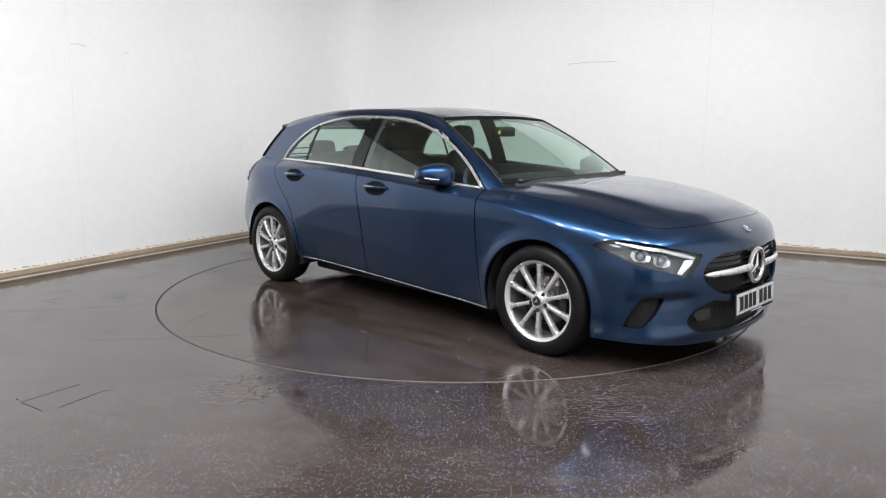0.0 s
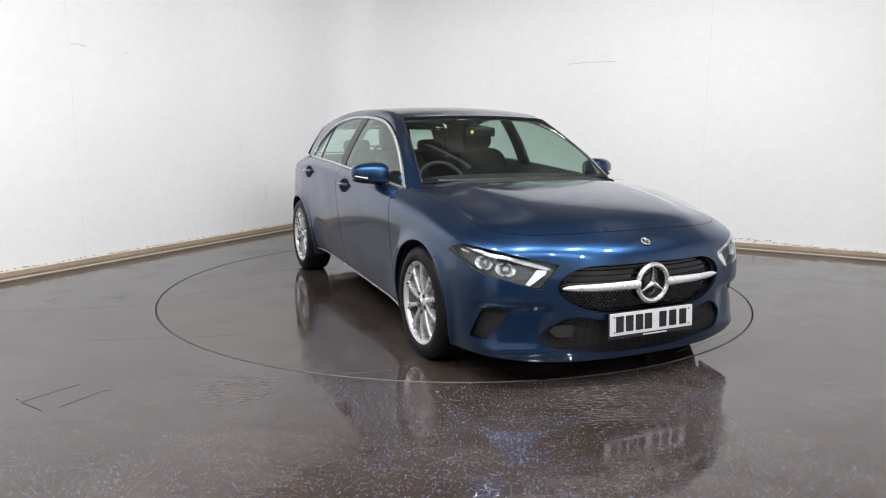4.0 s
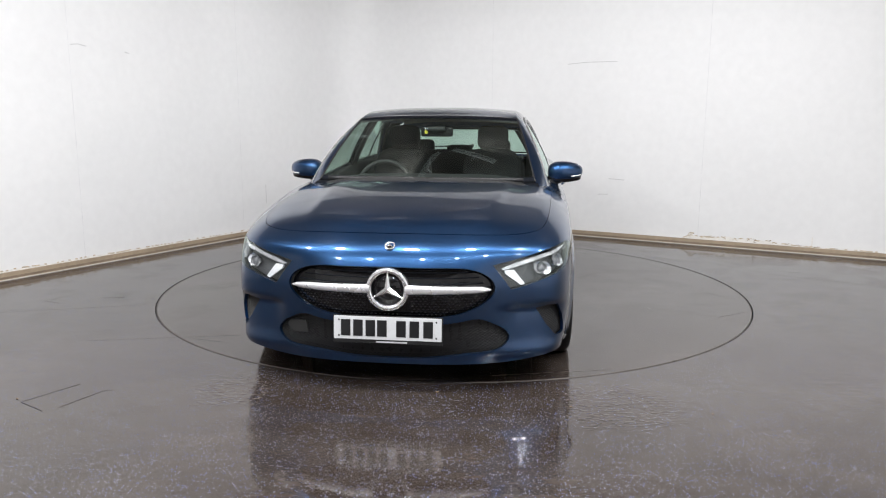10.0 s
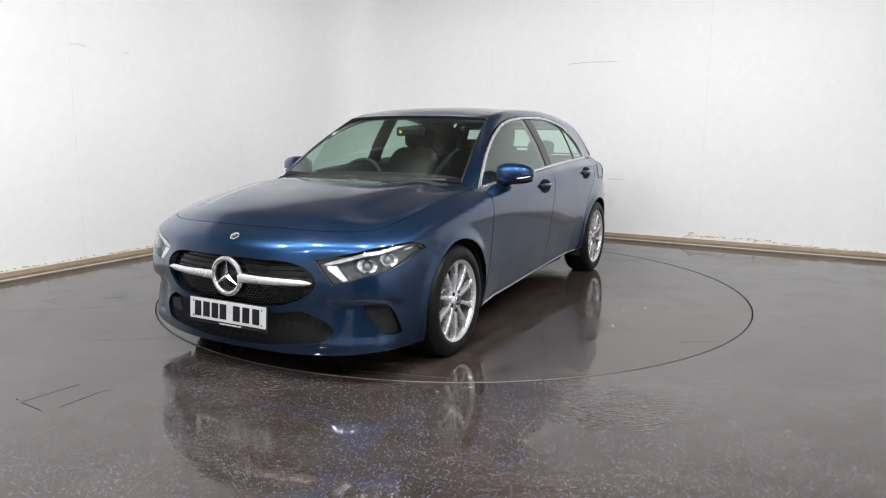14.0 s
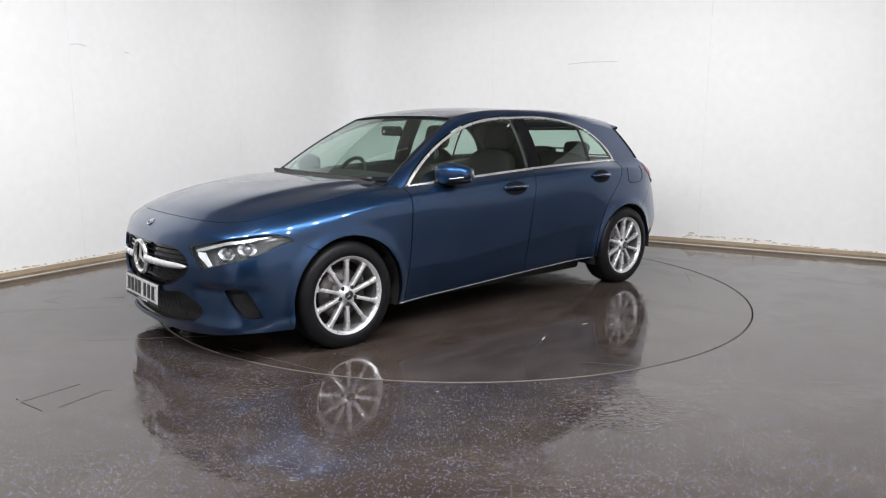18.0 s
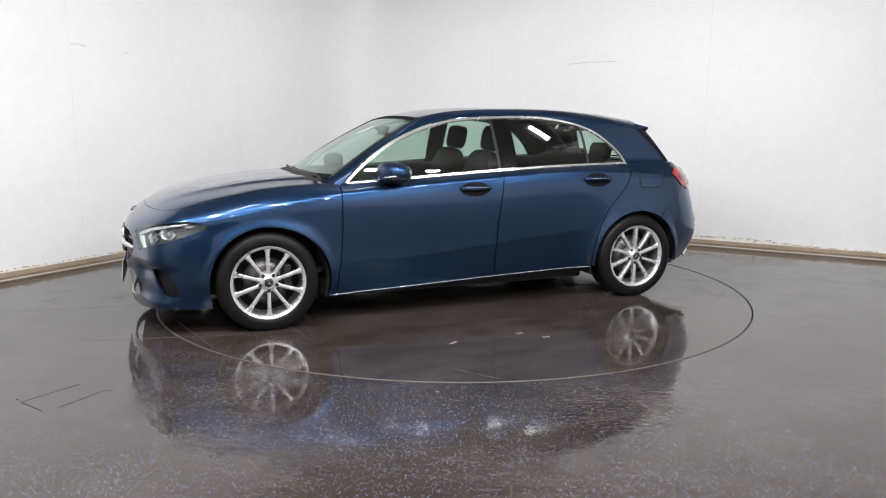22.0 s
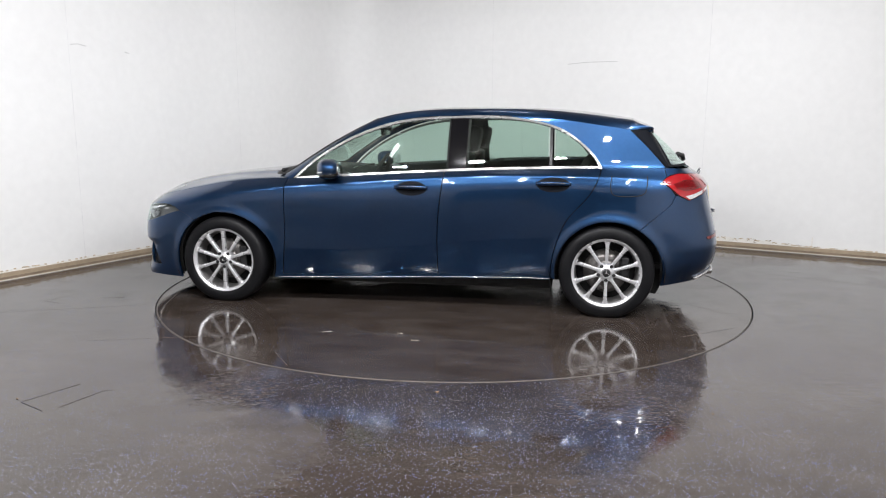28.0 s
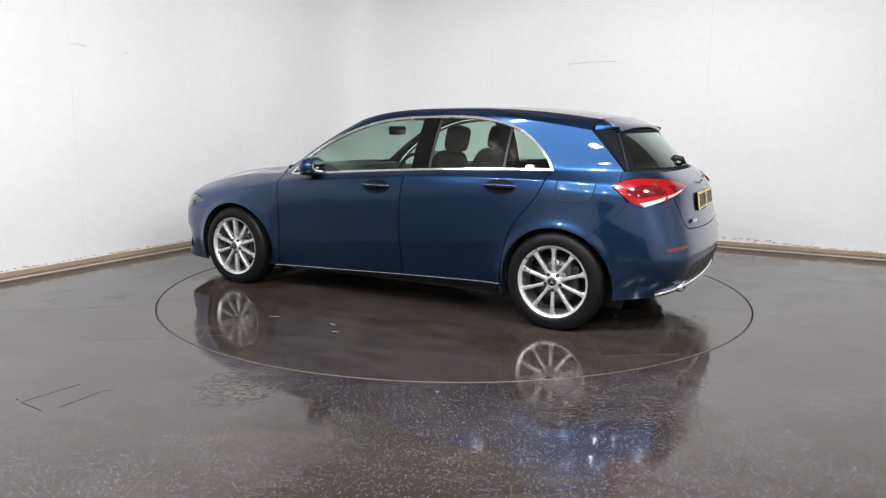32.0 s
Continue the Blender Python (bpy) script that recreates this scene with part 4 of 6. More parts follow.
# inner hull that closes the gaps from behind
HULL_SIDE = np.concatenate([along_bottom(0.0, float(BODY.at_x(XF + 0.37, 0.2)[0]), 20), side_poly(arch(XF, 0.333, -10, 190, 24)),
                            along_bottom(float(BODY.at_x(XF - 0.41, 0.2)[0]), float(BODY.at_x(XR + 0.36, 0.25)[0]), 20), side_poly(arch(XR, 0.333, -5, 185, 24)),
                            along_bottom(float(BODY.at_x(XR - 0.39, 0.26)[0]), BODY.w1 - 0.001, 20), along_top(BODY.w1 - 0.001, 0.0, 120) - np.array([0, 0.012])])
for sgn in (1, -1):
    panel("inner_hull", BODY, HULL_SIDE * np.array([sgn, 1]), DARK, CAR, step=0.05, out=-0.05, rim=0.0)
bm = box_bm((2.02, 1.42, 0.13), (0.0, 0, 0.205), 0.03)
box_bm((3.65, 1.10, 0.10), (0.12, 0, 0.225), 0.03, bm=bm)
part("underbody", bm, DARK, CAR, "black underbody")
for xw in (XF, XR):
    for sgn in (1, -1):
        v, f = [], []
        for k in range(25):
            a = radians(-19 + (218 if xw > 0 else 207) * k / 24)
            for yy in (0.875, 0.60):
                v.append((xw + 0.385 * math.cos(a), sgn * yy, 0.306 + 0.364 * math.sin(a)))
        for k in range(24):
            f.append((2 * k, 2 * k + 1, 2 * k + 3, 2 * k + 2))
        mesh_ob("wheel_arch_liner", v, f, DARK, CAR)
        mesh_ob("wheel_arch_wall", [(xw + 0.42 * math.cos(2 * math.pi * k / 24), sgn * 0.60, 0.316 + 0.40 * math.sin(2 * math.pi * k / 24)) for k in range(24) if math.sin(2 * math.pi * k / 24) > -0.5],
                [tuple(range(sum(math.sin(2 * math.pi * k / 24) > -0.5 for k in range(24))))], DARK, CAR)

# ---- upper body ----
BELT = curve_of((0.90, 0.890), (0.51, 0.919), (0.10, 0.946), (-0.30, 0.969), (-0.805, 0.990), (-1.32, 1.001), (-1.75, 1.006))
Y_BELT = curve_of((0.95, 0.765), (0.82, 0.778), (0.4, 0.803), (0.0, 0.812), (-0.85, 0.806), (-1.33, 0.780), (-1.75, 0.700))


def glass_side(q):
    """The leaning side of the cabin over x and z; negative second coordinate for the right side is set by mirror_side."""
    q = np.asarray(q, float)
    x, z = q[:, 0], q[:, 1]

    def place(x, z):
        d = z - BELT(x)
        return np.stack([x, Y_BELT(x) - 0.36 * d - 0.50 * d * np.abs(d), z], 1)
    e = 0.004
    P = place(x, z)
    N = np.cross(place(x, z + e) - place(x, z - e), place(x + e, z) - place(x - e, z))
    N /= np.linalg.norm(N, axis=1, keepdims=True)
    return P, N * np.where(N[:, 1:2] < 0, -1, 1)


def on_side(sgn):
    def f(q):
        P, N = glass_side(q)
        return P * np.array([1, sgn, 1]), N * np.array([1, sgn, 1])
    return f


FRAME_TOP = smooth_line([(0.862, 0.890), (0.765, 0.983), (0.64, 1.080), (0.525, 1.150), (0.32, 1.243), (0.11, 1.305), (-0.285, 1.342), (-0.66, 1.340), (-0.86, 1.313), (-1.05, 1.254), (-1.20, 1.150), (-1.285, 1.055), (-1.315, 0.998)], 0.02)
FRAME_LOW = np.stack([np.linspace(-1.315, 0.862, 80), BELT(np.linspace(-1.315, 0.862, 80))], 1)
FRAME = np.concatenate([FRAME_TOP, FRAME_LOW[1:-1]])


def inset(poly, d):
    """The outline moved inwards."""
    p = np.asarray(poly)
    t = np.roll(p, -1, axis=0) - np.roll(p, 1, axis=0)
    n = np.stack([-t[:, 1], t[:, 0]], 1)
    n /= np.linalg.norm(n, axis=1, keepdims=True) + 1e-12
    area = (p[:, 0] * np.roll(p[:, 1], -1) - np.roll(p[:, 0], -1) * p[:, 1]).sum()
    return p + n * d * (1 if area > 0 else -1)


# roof edge: from the foot of the windscreen pillar up and back to the spoiler (x, y, z)
EDGE_IN = smooth_line([(0.995, 0.712, 0.893), (0.93, 0.695, 0.935), (0.70, 0.645, 1.085), (0.48, 0.600, 1.220), (0.27, 0.562, 1.328), (0.05, 0.548, 1.376), (-0.40, 0.540, 1.399), (-0.85, 0.533, 1.395), (-1.25, 0.520, 1.362), (-1.52, 0.508, 1.326)], 0.03)
RAIL_OUT = smooth_line([(0.945, 0.845), (0.885, 0.885), (0.775, 0.990), (0.64, 1.090), (0.525, 1.160), (0.32, 1.253), (0.11, 1.315), (-0.285, 1.350), (-0.68, 1.350), (-0.92, 1.336), (-1.20, 1.302), (-1.42, 1.268), (-1.50, 1.254)], 0.03)


def roof_rail(sgn):
    """The rounded rail between the window frame and the roof, which runs down into the windscreen pillar."""
    n = 60
    a = RAIL_OUT[np.linspace(0, len(RAIL_OUT) - 1, n).astype(int)]
    P, N = glass_side(a)
    b = EDGE_IN[np.linspace(0, len(EDGE_IN) - 1, n).astype(int)]
    grid = []
    for i in range(n):
        d = b[i] - P[i]
        row = []
        for k in range(9):
            s = k / 8
            ctrl = (P[i] + b[i]) / 2 + np.array([0.0, 0.42, 0.62]) * np.linalg.norm(d) * 0.24
            row.append(((1 - s) ** 2 * P[i] + 2 * s * (1 - s) * ctrl + s * s * b[i]) * np.array([1, sgn, 1]))
        grid.append(row)
    sheet("roof_rail", grid, PAINT, CAR)


def windows(sgn):
    S = on_side(sgn)
    ins = inset(FRAME, 0.0145)
    panel("window_frame", S, FRAME, TRIM, CAR, [ins], 0.02, out=0.008, rim=0.014, label="bright chrome window surround")
    inner = inset(FRAME, 0.0125)

    def cutx(poly, x0, x1):
        """The stretch of an outline between two upright lines."""
        p = dense(poly, 0.01)
        keep = p[(p[:, 0] < x1) & (p[:, 0] > x0)]
        top = keep[keep[:, 1] > BELT(keep[:, 0]) + 0.03]
        low = keep[keep[:, 1] <= BELT(keep[:, 0]) + 0.03]
        top, low = top[np.argsort(-top[:, 0])], low[np.argsort(low[:, 0])]
        return np.concatenate([top, low])
    panel("front_side_window", S, cutx(inner, -0.268, 0.86), GLASS, CAR, step=0.04, out=-0.004, rim=0).visible_shadow = False
    panel("rear_side_window", S, cutx(inner, -0.962, -0.400), GLASS, CAR, step=0.04, out=-0.004, rim=0).visible_shadow = False
    panel("quarter_window", S, cutx(inner, -1.30, -0.985), GLASS, CAR, step=0.04, out=-0.004, rim=0).visible_shadow = False
    panel("door_pillar_trim", S, cutx(inner, -0.400, -0.268), GLOSSBLACK, CAR, step=0.03, out=0.0, rim=0.02, label="gloss black pillar trim")
    panel("window_divider", S, cutx(inner, -0.985, -0.962), BLACK, CAR, step=0.03, out=0.0, rim=0.01)
    # upper quarter behind the windows
    edge = smooth_line([(-1.50, 1.254), (-1.62, 1.135), (-1.735, 1.008)], 0.03)
    top = RAIL_OUT[RAIL_OUT[:, 0] < -0.68]
    low = np.stack([np.linspace(-1.735, -1.33, 14), BELT(np.linspace(-1.735, -1.33, 14))], 1)
    fr = FRAME_TOP[FRAME_TOP[:, 0] < -0.70][::-1]
    def S_soft(q):
        P, N = S(q)
        d = np.clip((P[:, 2] - BELT(P[:, 0])) / 0.16, 0, 1)[:, None]
        Nb = BODY(np.stack([BODY.at_x(np.clip(P[:, 0], -1.74, 0), BODY.top(0 * P[:, 0]) * 0 + 0.99), 0 * P[:, 0] + 0.995], 1))[1] * np.array([1, sgn, 1])
        k = (1 - d) ** 2 * (3 - 2 * (1 - d)) * 0.9
        N = N * (1 - k) + Nb * k
        flat = np.array([-0.10, 0.975 * sgn, 0.17])
        k = 0.85 * np.clip((1.37 - P[:, 2]) / 0.06, 0, 1)[:, None] * np.clip((P[:, 2] - 1.0) / 0.04, 0, 1)[:, None]
        N = N * (1 - k) + flat * k
        return P, N / np.linalg.norm(N, axis=1, keepdims=True)
    panel("upper_quarter", S_soft, np.concatenate([top, edge[1:], low[1:], fr]), PAINT, CAR, step=0.03, rim=0.01)


for sgn in (1, -1):
    roof_rail(sgn)
    windows(sgn)

ROOF_MID = curve_of((0.22, 1.352), (0.05, 1.394), (-0.40, 1.420), (-0.85, 1.416), (-1.28, 1.383), (-1.52, 1.345))


def roof():
    n = 50
    e = EDGE_IN[EDGE_IN[:, 0] <= 0.27]
    e = e[np.linspace(0, len(e) - 1, n).astype(int)]
    grid = []
    for p in e:
        a = np.linspace(-1, 1, 31)
        bow = 0.035 * max(0, 1 - (0.27 - p[0]) / 0.5) - 0.03 * max(0, 1 - (p[0] + 1.52) / 0.4)
        xs = p[0] + bow * (1 - a * a)
        mid = float(ROOF_MID(min(p[0], 0.22))[0])
        grid.append(np.stack([xs, a * p[1], mid - (mid - p[2]) * np.abs(a) ** 2.4], 1))
    sheet("roof", grid, PAINT, CAR, "blue metallic roof panel")


roof()


def screen_grid(low, top, n=20, m=24, bulge=0.03):
    """A bowed pane between a lower and an upper curve, each given by its middle and its corner."""
    g = []
    for i in range(n + 1):
        s = i / n
        mid = np.array(low[0]) * (1 - s) + np.array(top[0]) * s
        cor = np.array(low[1]) * (1 - s) + np.array(top[1]) * s
        a = np.linspace(-1, 1, m + 1)
        row = mid[None] + (cor - mid)[None] * np.abs(a)[:, None] ** 2
        row[:, 1] = a * cor[1]
        row[:, 2] += bulge * math.sin(math.pi * s)
        g.append(row)
    return np.array(g)


WS = screen_grid(((1.06, 0, 0.930), (0.925, 0.692, 0.936)), ((0.29, 0, 1.350), (0.272, 0.560, 1.328)), bulge=0.022)
sheet("windscreen", WS, SCREEN, CAR, "large raked windscreen").visible_shadow = False
RG = screen_grid(((-1.965, 0, 1.005), (-1.755, 0.690, 1.010)), ((-1.69, 0, 1.262), (-1.635, 0.535, 1.254)), bulge=0.012)
sheet("rear_window", RG, GLASS, CAR, "tinted rear window").visible_shadow = False


def bonnet():
    """The bonnet, a crowned sheet bounded by the seam on the wings and the nose."""
    mid_z = curve_of((2.085, 0.760), (2.0, 0.807), (1.9, 0.842), (1.75, 0.876), (1.5, 0.914), (1.25, 0.938), (1.0, 0.948))
    side_z = curve_of((2.07, 0.690), (2.045, 0.698), (1.975, 0.724), (1.90, 0.752), (1.77, 0.790), (1.55, 0.836), (1.365, 0.868), (1.1, 0.891), (0.85, 0.905))
    side_y = curve_of((2.06, 0.735), (1.75, 0.745), (1.365, 0.780), (0.85, 0.795))

    def place(x, y):
        a = np.abs(y) / side_y(x)
        zc, zs = mid_z(x), side_z(x)
        # crowned, a little fuller along two soft ridges that run back from the nose
        off = np.abs(y) - 0.47 - 0.07 * (1.6 - x)
        ridge = 0.011 * np.exp(-(off / np.where(off > 0, 0.055, 0.17)) ** 2) * np.clip((2.02 - x) / 0.35, 0, 1)
        return np.stack([x, y, zc - (zc - zs) * np.clip(a, 0, 1.1) ** 2.4 + ridge], 1)

    s_rim = np.linspace(0.0, float(BODY.at_x(0.90, 0.89)[0]), 500)
    rim_p, rim_n = BODY(np.stack([s_rim, BODY.top(s_rim) - 0.001], 1))
    rise = rim_p[:, 2] - place(rim_p[:, 0], rim_p[:, 1])[:, 2]

    def to_rim(x, y):
        d2 = (x[:, None] - rim_p[None, :, 0]) ** 2 + (np.abs(y)[:, None] - rim_p[None, :, 1]) ** 2
        i = d2.argmin(1)
        return i, np.sqrt(d2[np.arange(len(x)), i])

    def settled(x, y):
        # the edge lies level with the wings and the nose
        P = place(x, y)
        i, d = to_rim(x, y)
        P[:, 2] += rise[i] * np.exp(-(d / 0.07) ** 2)
        return P

    def surf(q):
        q = np.asarray(q, float)
        x, y, e = q[:, 0], q[:, 1], 0.006
        P = settled(x, y)
        N = np.cross(settled(x + e, y) - settled(x - e, y), settled(x, y + e) - settled(x, y - e))
        N /= np.linalg.norm(N, axis=1, keepdims=True)
        N = N * np.where(N[:, 2:] < 0, -1, 1)
        i, d = to_rim(x, y)
        k = (0.8 * np.exp(-(d / 0.05) ** 2))[:, None]
        N = N * (1 - k) + rim_n[i] * np.stack([np.ones(len(y)), np.where(y < 0, -1, 1), np.ones(len(y))], 1) * k
        return P, N / np.linalg.norm(N, axis=1, keepdims=True)
    s_top = np.linspace(0.0, float(BODY.at_x(0.92, 0.89)[0]), 70)
    rim = BODY(np.stack([s_top, BODY.top(s_top)], 1))[0][:, :2]
    rim[:, 0] -= 0.002 * np.clip((rim[:, 0] - 1.85) / 0.1, 0, 1)
    rim[:, 1] = np.maximum(rim[:, 1] - 0.0018, 0)
    back = np.array([(1.07 - 0.16 * (y / 0.74) ** 2, y) for y in np.linspace(0.76, 0, 14)])
    half = np.concatenate([rim, back])
    loop = np.concatenate([half, (half * np.array([1, -1]))[::-1][1:-1]])
    panel("bonnet", surf, loop, PAINT, CAR, step=0.02, out=0.0005, rim=0.006, label="smooth blue bonnet panel")


bonnet()


# ---- wheels ----
def wheel_at(x, sgn):
    R, rim_r = 0.318, 0.232
    hub, f = lathe([(0.02, -0.065), (0.075, -0.065), (0.078, -0.10), (0.06, -0.12), (0.06, -0.15), (0.02, -0.15)], 40)
    w = mesh_ob("wheel", hub, f, STEEL, CAR, label="silver ten-spoke alloy wheel with a black tyre")
    v, f = lathe([(rim_r - 0.004, 0.0), (rim_r + 0.006, 0.012), (0.262, 0.014), (0.292, 0.008), (0.308, -0.004), (0.315, -0.018), (R, -0.04), (R, -0.15), (0.31, -0.185), (0.29, -0.20), (rim_r, -0.195)], 72)
    mesh_ob("tyre", v, f, RUBBER, w, label="black road tyre")
    v, f = lathe([(rim_r - 0.021, -0.020), (rim_r - 0.017, -0.006), (rim_r - 0.012, 0.001), (rim_r - 0.005, 0.0025), (rim_r - 0.002, 0.006), (rim_r + 0.002, 0.005), (rim_r + 0.003, -0.004), (rim_r, -0.03)], 72)
    rim = mesh_ob("rim", v, f, ALLOY, w)
    # inner barrel, coloured dark for the shade between the spokes
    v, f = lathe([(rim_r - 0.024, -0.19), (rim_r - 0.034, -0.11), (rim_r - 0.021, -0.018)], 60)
    mesh_ob("rim_barrel", v, f, BARREL, rim, label="inner barrel of the rim, its shade put into the colour")
    v, f = lathe([(0.001, 0.002), (0.030, 0.002), (0.034, -0.004), (0.054, -0.012), (0.062, -0.022), (0.064, -0.06)], 40)
    mesh_ob("hub_face", v, f, ALLOY, w)
    v, f = lathe([(0.0005, 0.006), (0.026, 0.006), (0.029, 0.002)], 32)
    mesh_ob("centre_cap", v, f, INK, w, label="black centre cap")
    v, f = lathe([(0.026, 0.0055), (0.0285, 0.0075), (0.0315, 0.006), (0.033, 0.001)], 32)
    mesh_ob("cap_ring", v, f, CAPRING, w)
    star = []
    for k in range(3):
        a = radians(90 + 120 * k)
        star += [(0.003 * math.cos(a + 1.57), 0.0072, 0.003 * math.sin(a + 1.57)), (0.021 * math.cos(a), 0.0072, 0.021 * math.sin(a)), (0.003 * math.cos(a - 1.57), 0.0072, 0.003 * math.sin(a - 1.57)), (0, 0.0085, 0)]
    mesh_ob("cap_star", star, [(4 * k + i, 4 * k + j, 4 * k + 3) for k in range(3) for i, j in ((0, 1), (1, 2))], CHROME, w, smooth=False)
    for k in range(5):
        a = radians(90 + 72 * k + 36)
        v, f = lathe([(0.0005, -0.010), (0.006, -0.008), (0.0115, -0.006), (0.013, -0.016)], 12)
        v = [(p[0] + 0.053 * math.cos(a), p[1], p[2] + 0.053 * math.sin(a)) for p in v]
        mesh_ob("wheel_bolt", v, f, BLACK, w)
    spoke_me = None
    for k in range(10):
        n = 12
        verts, faces = [], []
        for i in range(n + 1):
            s = i / n
            r = 0.045 + (rim_r - 0.014 - 0.045) * s
            hw = 0.0092 + 0.0046 * s + 0.012 * (max(0, s - 0.78) / 0.22) ** 2 + 0.006 * max(0, 0.22 - s) / 0.22
            top = -0.010 + 0.004 * math.sin(math.pi * s) + 0.006 * s
            for sx, sy in ((-hw * 0.7, top - 0.040), (-hw, top - 0.009), (-hw * 0.72, top), (0, top - 0.0055), (hw * 0.72, top), (hw, top - 0.009), (hw * 0.7, top - 0.040)):
                verts.append((sx, sy, r))
        for i in range(n):
            for j in range(6):
                faces.append((i * 7 + j, i * 7 + j + 1, (i + 1) * 7 + j + 1, (i + 1) * 7 + j))
        if spoke_me is None:
            s = mesh_ob("spoke", verts, faces, ALLOY, w)
            spoke_me = s.data
        else:
            s = new("spoke", spoke_me)
            s.parent = w
        s.rotation_euler = (0, radians(36 * k), 0)
    # brake disc behind the spokes
    v, f = lathe([(0.06, -0.085), (0.148, -0.085), (0.150, -0.105)], 48)
    mesh_ob("brake_disc", v, f, STEEL, w)
    v, f = lathe([(0.09, -0.12), (rim_r - 0.02, -0.13), (rim_r - 0.018, -0.19)], 40)
    mesh_ob("wheel_back", v, f, DARK, w)
    part("brake_caliper", box_bm((0.06, 0.05, 0.16), (-0.125, -0.085, 0.02), 0.012), BLACK, w)
    v, f = tube([(0.190, -0.006, 0.075), (0.182, 0.006, 0.072)], 0.005, 8)
    mesh_ob("valve", v, f, BLACK, w)
    w.matrix_local = SEAT_AT @ pose(x, sgn * 0.893, 0.308 if x > 0 else 0.312, 0, 0, 0 if sgn > 0 else 180)
    return w


for xw in (XF, XR):
    for sgn in (1, -1):
        wheel_at(xw, sgn)


# ---- nose details ----
def ring_mesh(points, radius, n=8):
    pts = [Vector(p) for p in points]
    m = len(pts)
    verts, faces = [], []
    for i in range(m):
        d = (pts[(i + 1) % m] - pts[i - 1]).normalized()
        side = d.cross(Vector((1, 0, 0))).normalized()
        up = Vector((1, 0, 0))
        for k in range(n):
            a = 2 * math.pi * k / n
            verts.append(pts[i] + side * math.cos(a) * radius + up * math.sin(a) * radius)
    for i in range(m):
        for k in range(n):
            faces.append((i * n + k, i * n + (k + 1) % n, ((i + 1) % m) * n + (k + 1) % n, ((i + 1) % m) * n + k))
    return verts, faces


def emblem(parent, at, radius, bar, tilt=0.0, back=True):
    """A ring with three tapering bars."""
    m = Matrix.Translation(at) @ Matrix.Rotation(radians(tilt), 4, "Y")
    v, f = ring_mesh([m @ Vector((0, radius * math.cos(a), radius * math.sin(a))) for a in np.linspace(0, 2 * math.pi, 48, endpoint=False)], bar)
    ring = mesh_ob("emblem_ring", v, f, CHROME, parent, label="chrome ring with three bars")
    for k in range(3):
        a = radians(90 + 120 * k)
        c, s = math.cos(a), math.sin(a)
        pts = [(0.012, 0, 0), (0.002, 0.16 * radius, 0.0), (0.002, 0, radius), (0.002, -0.16 * radius, 0.0), (-0.004, 0, 0)]
        vv = [m @ Vector((p[0], p[1] * s + p[2] * c, -p[1] * c + p[2] * s)) for p in pts]
        mesh_ob("emblem_bar", vv, [(0, 1, 2), (0, 2, 3), (1, 4, 2), (4, 3, 2), (0, 3, 4), (0, 4, 1)], CHROME, ring, smooth=False)
    if back:
        v, f = lathe([(0.0005, 0), (radius, 0), (radius, -0.008)], 40)
        mesh_ob("emblem_disc", [m @ Vector((p[1] - 0.004, p[0], p[2])) for p in v], f, GLOSSBLACK, ring)
    return ring


def lattice(name, poly, spacing, width, out, material, parent):
    """Crossing slanted wires over a region of the body surface, joined as one sheet."""
    lo, hi = poly.min(0), poly.max(0)
    verts, faces = [], []
    for slope in (1, -1):
        span = (hi[0] - lo[0]) + 2 * (hi[1] - lo[1])
        for c in np.arange(-span, span, spacing):
            z = np.arange(lo[1], hi[1] + 0.006, 0.006)
            w = (lo[0] + hi[0]) / 2 + c + slope * (z - lo[1]) * 1.7
            q = np.stack([w, z], 1)
            ok = inside(poly, q)
            if ok.sum() < 2:
                continue
            P, N = BODY(q)
            T = np.array([0, 1, 0]) * width
            for i in range(len(q) - 1):
                if ok[i] and ok[i + 1]:
                    o = len(verts)
                    for j in (i, i + 1):
                        b = P[j] + out * N[j]
                        verts += [b - T, b + T]
                    faces.append((o, o + 1, o + 3, o + 2))
    mesh_ob(name, verts, faces, material, parent, smooth=False, label="black honeycomb mesh")


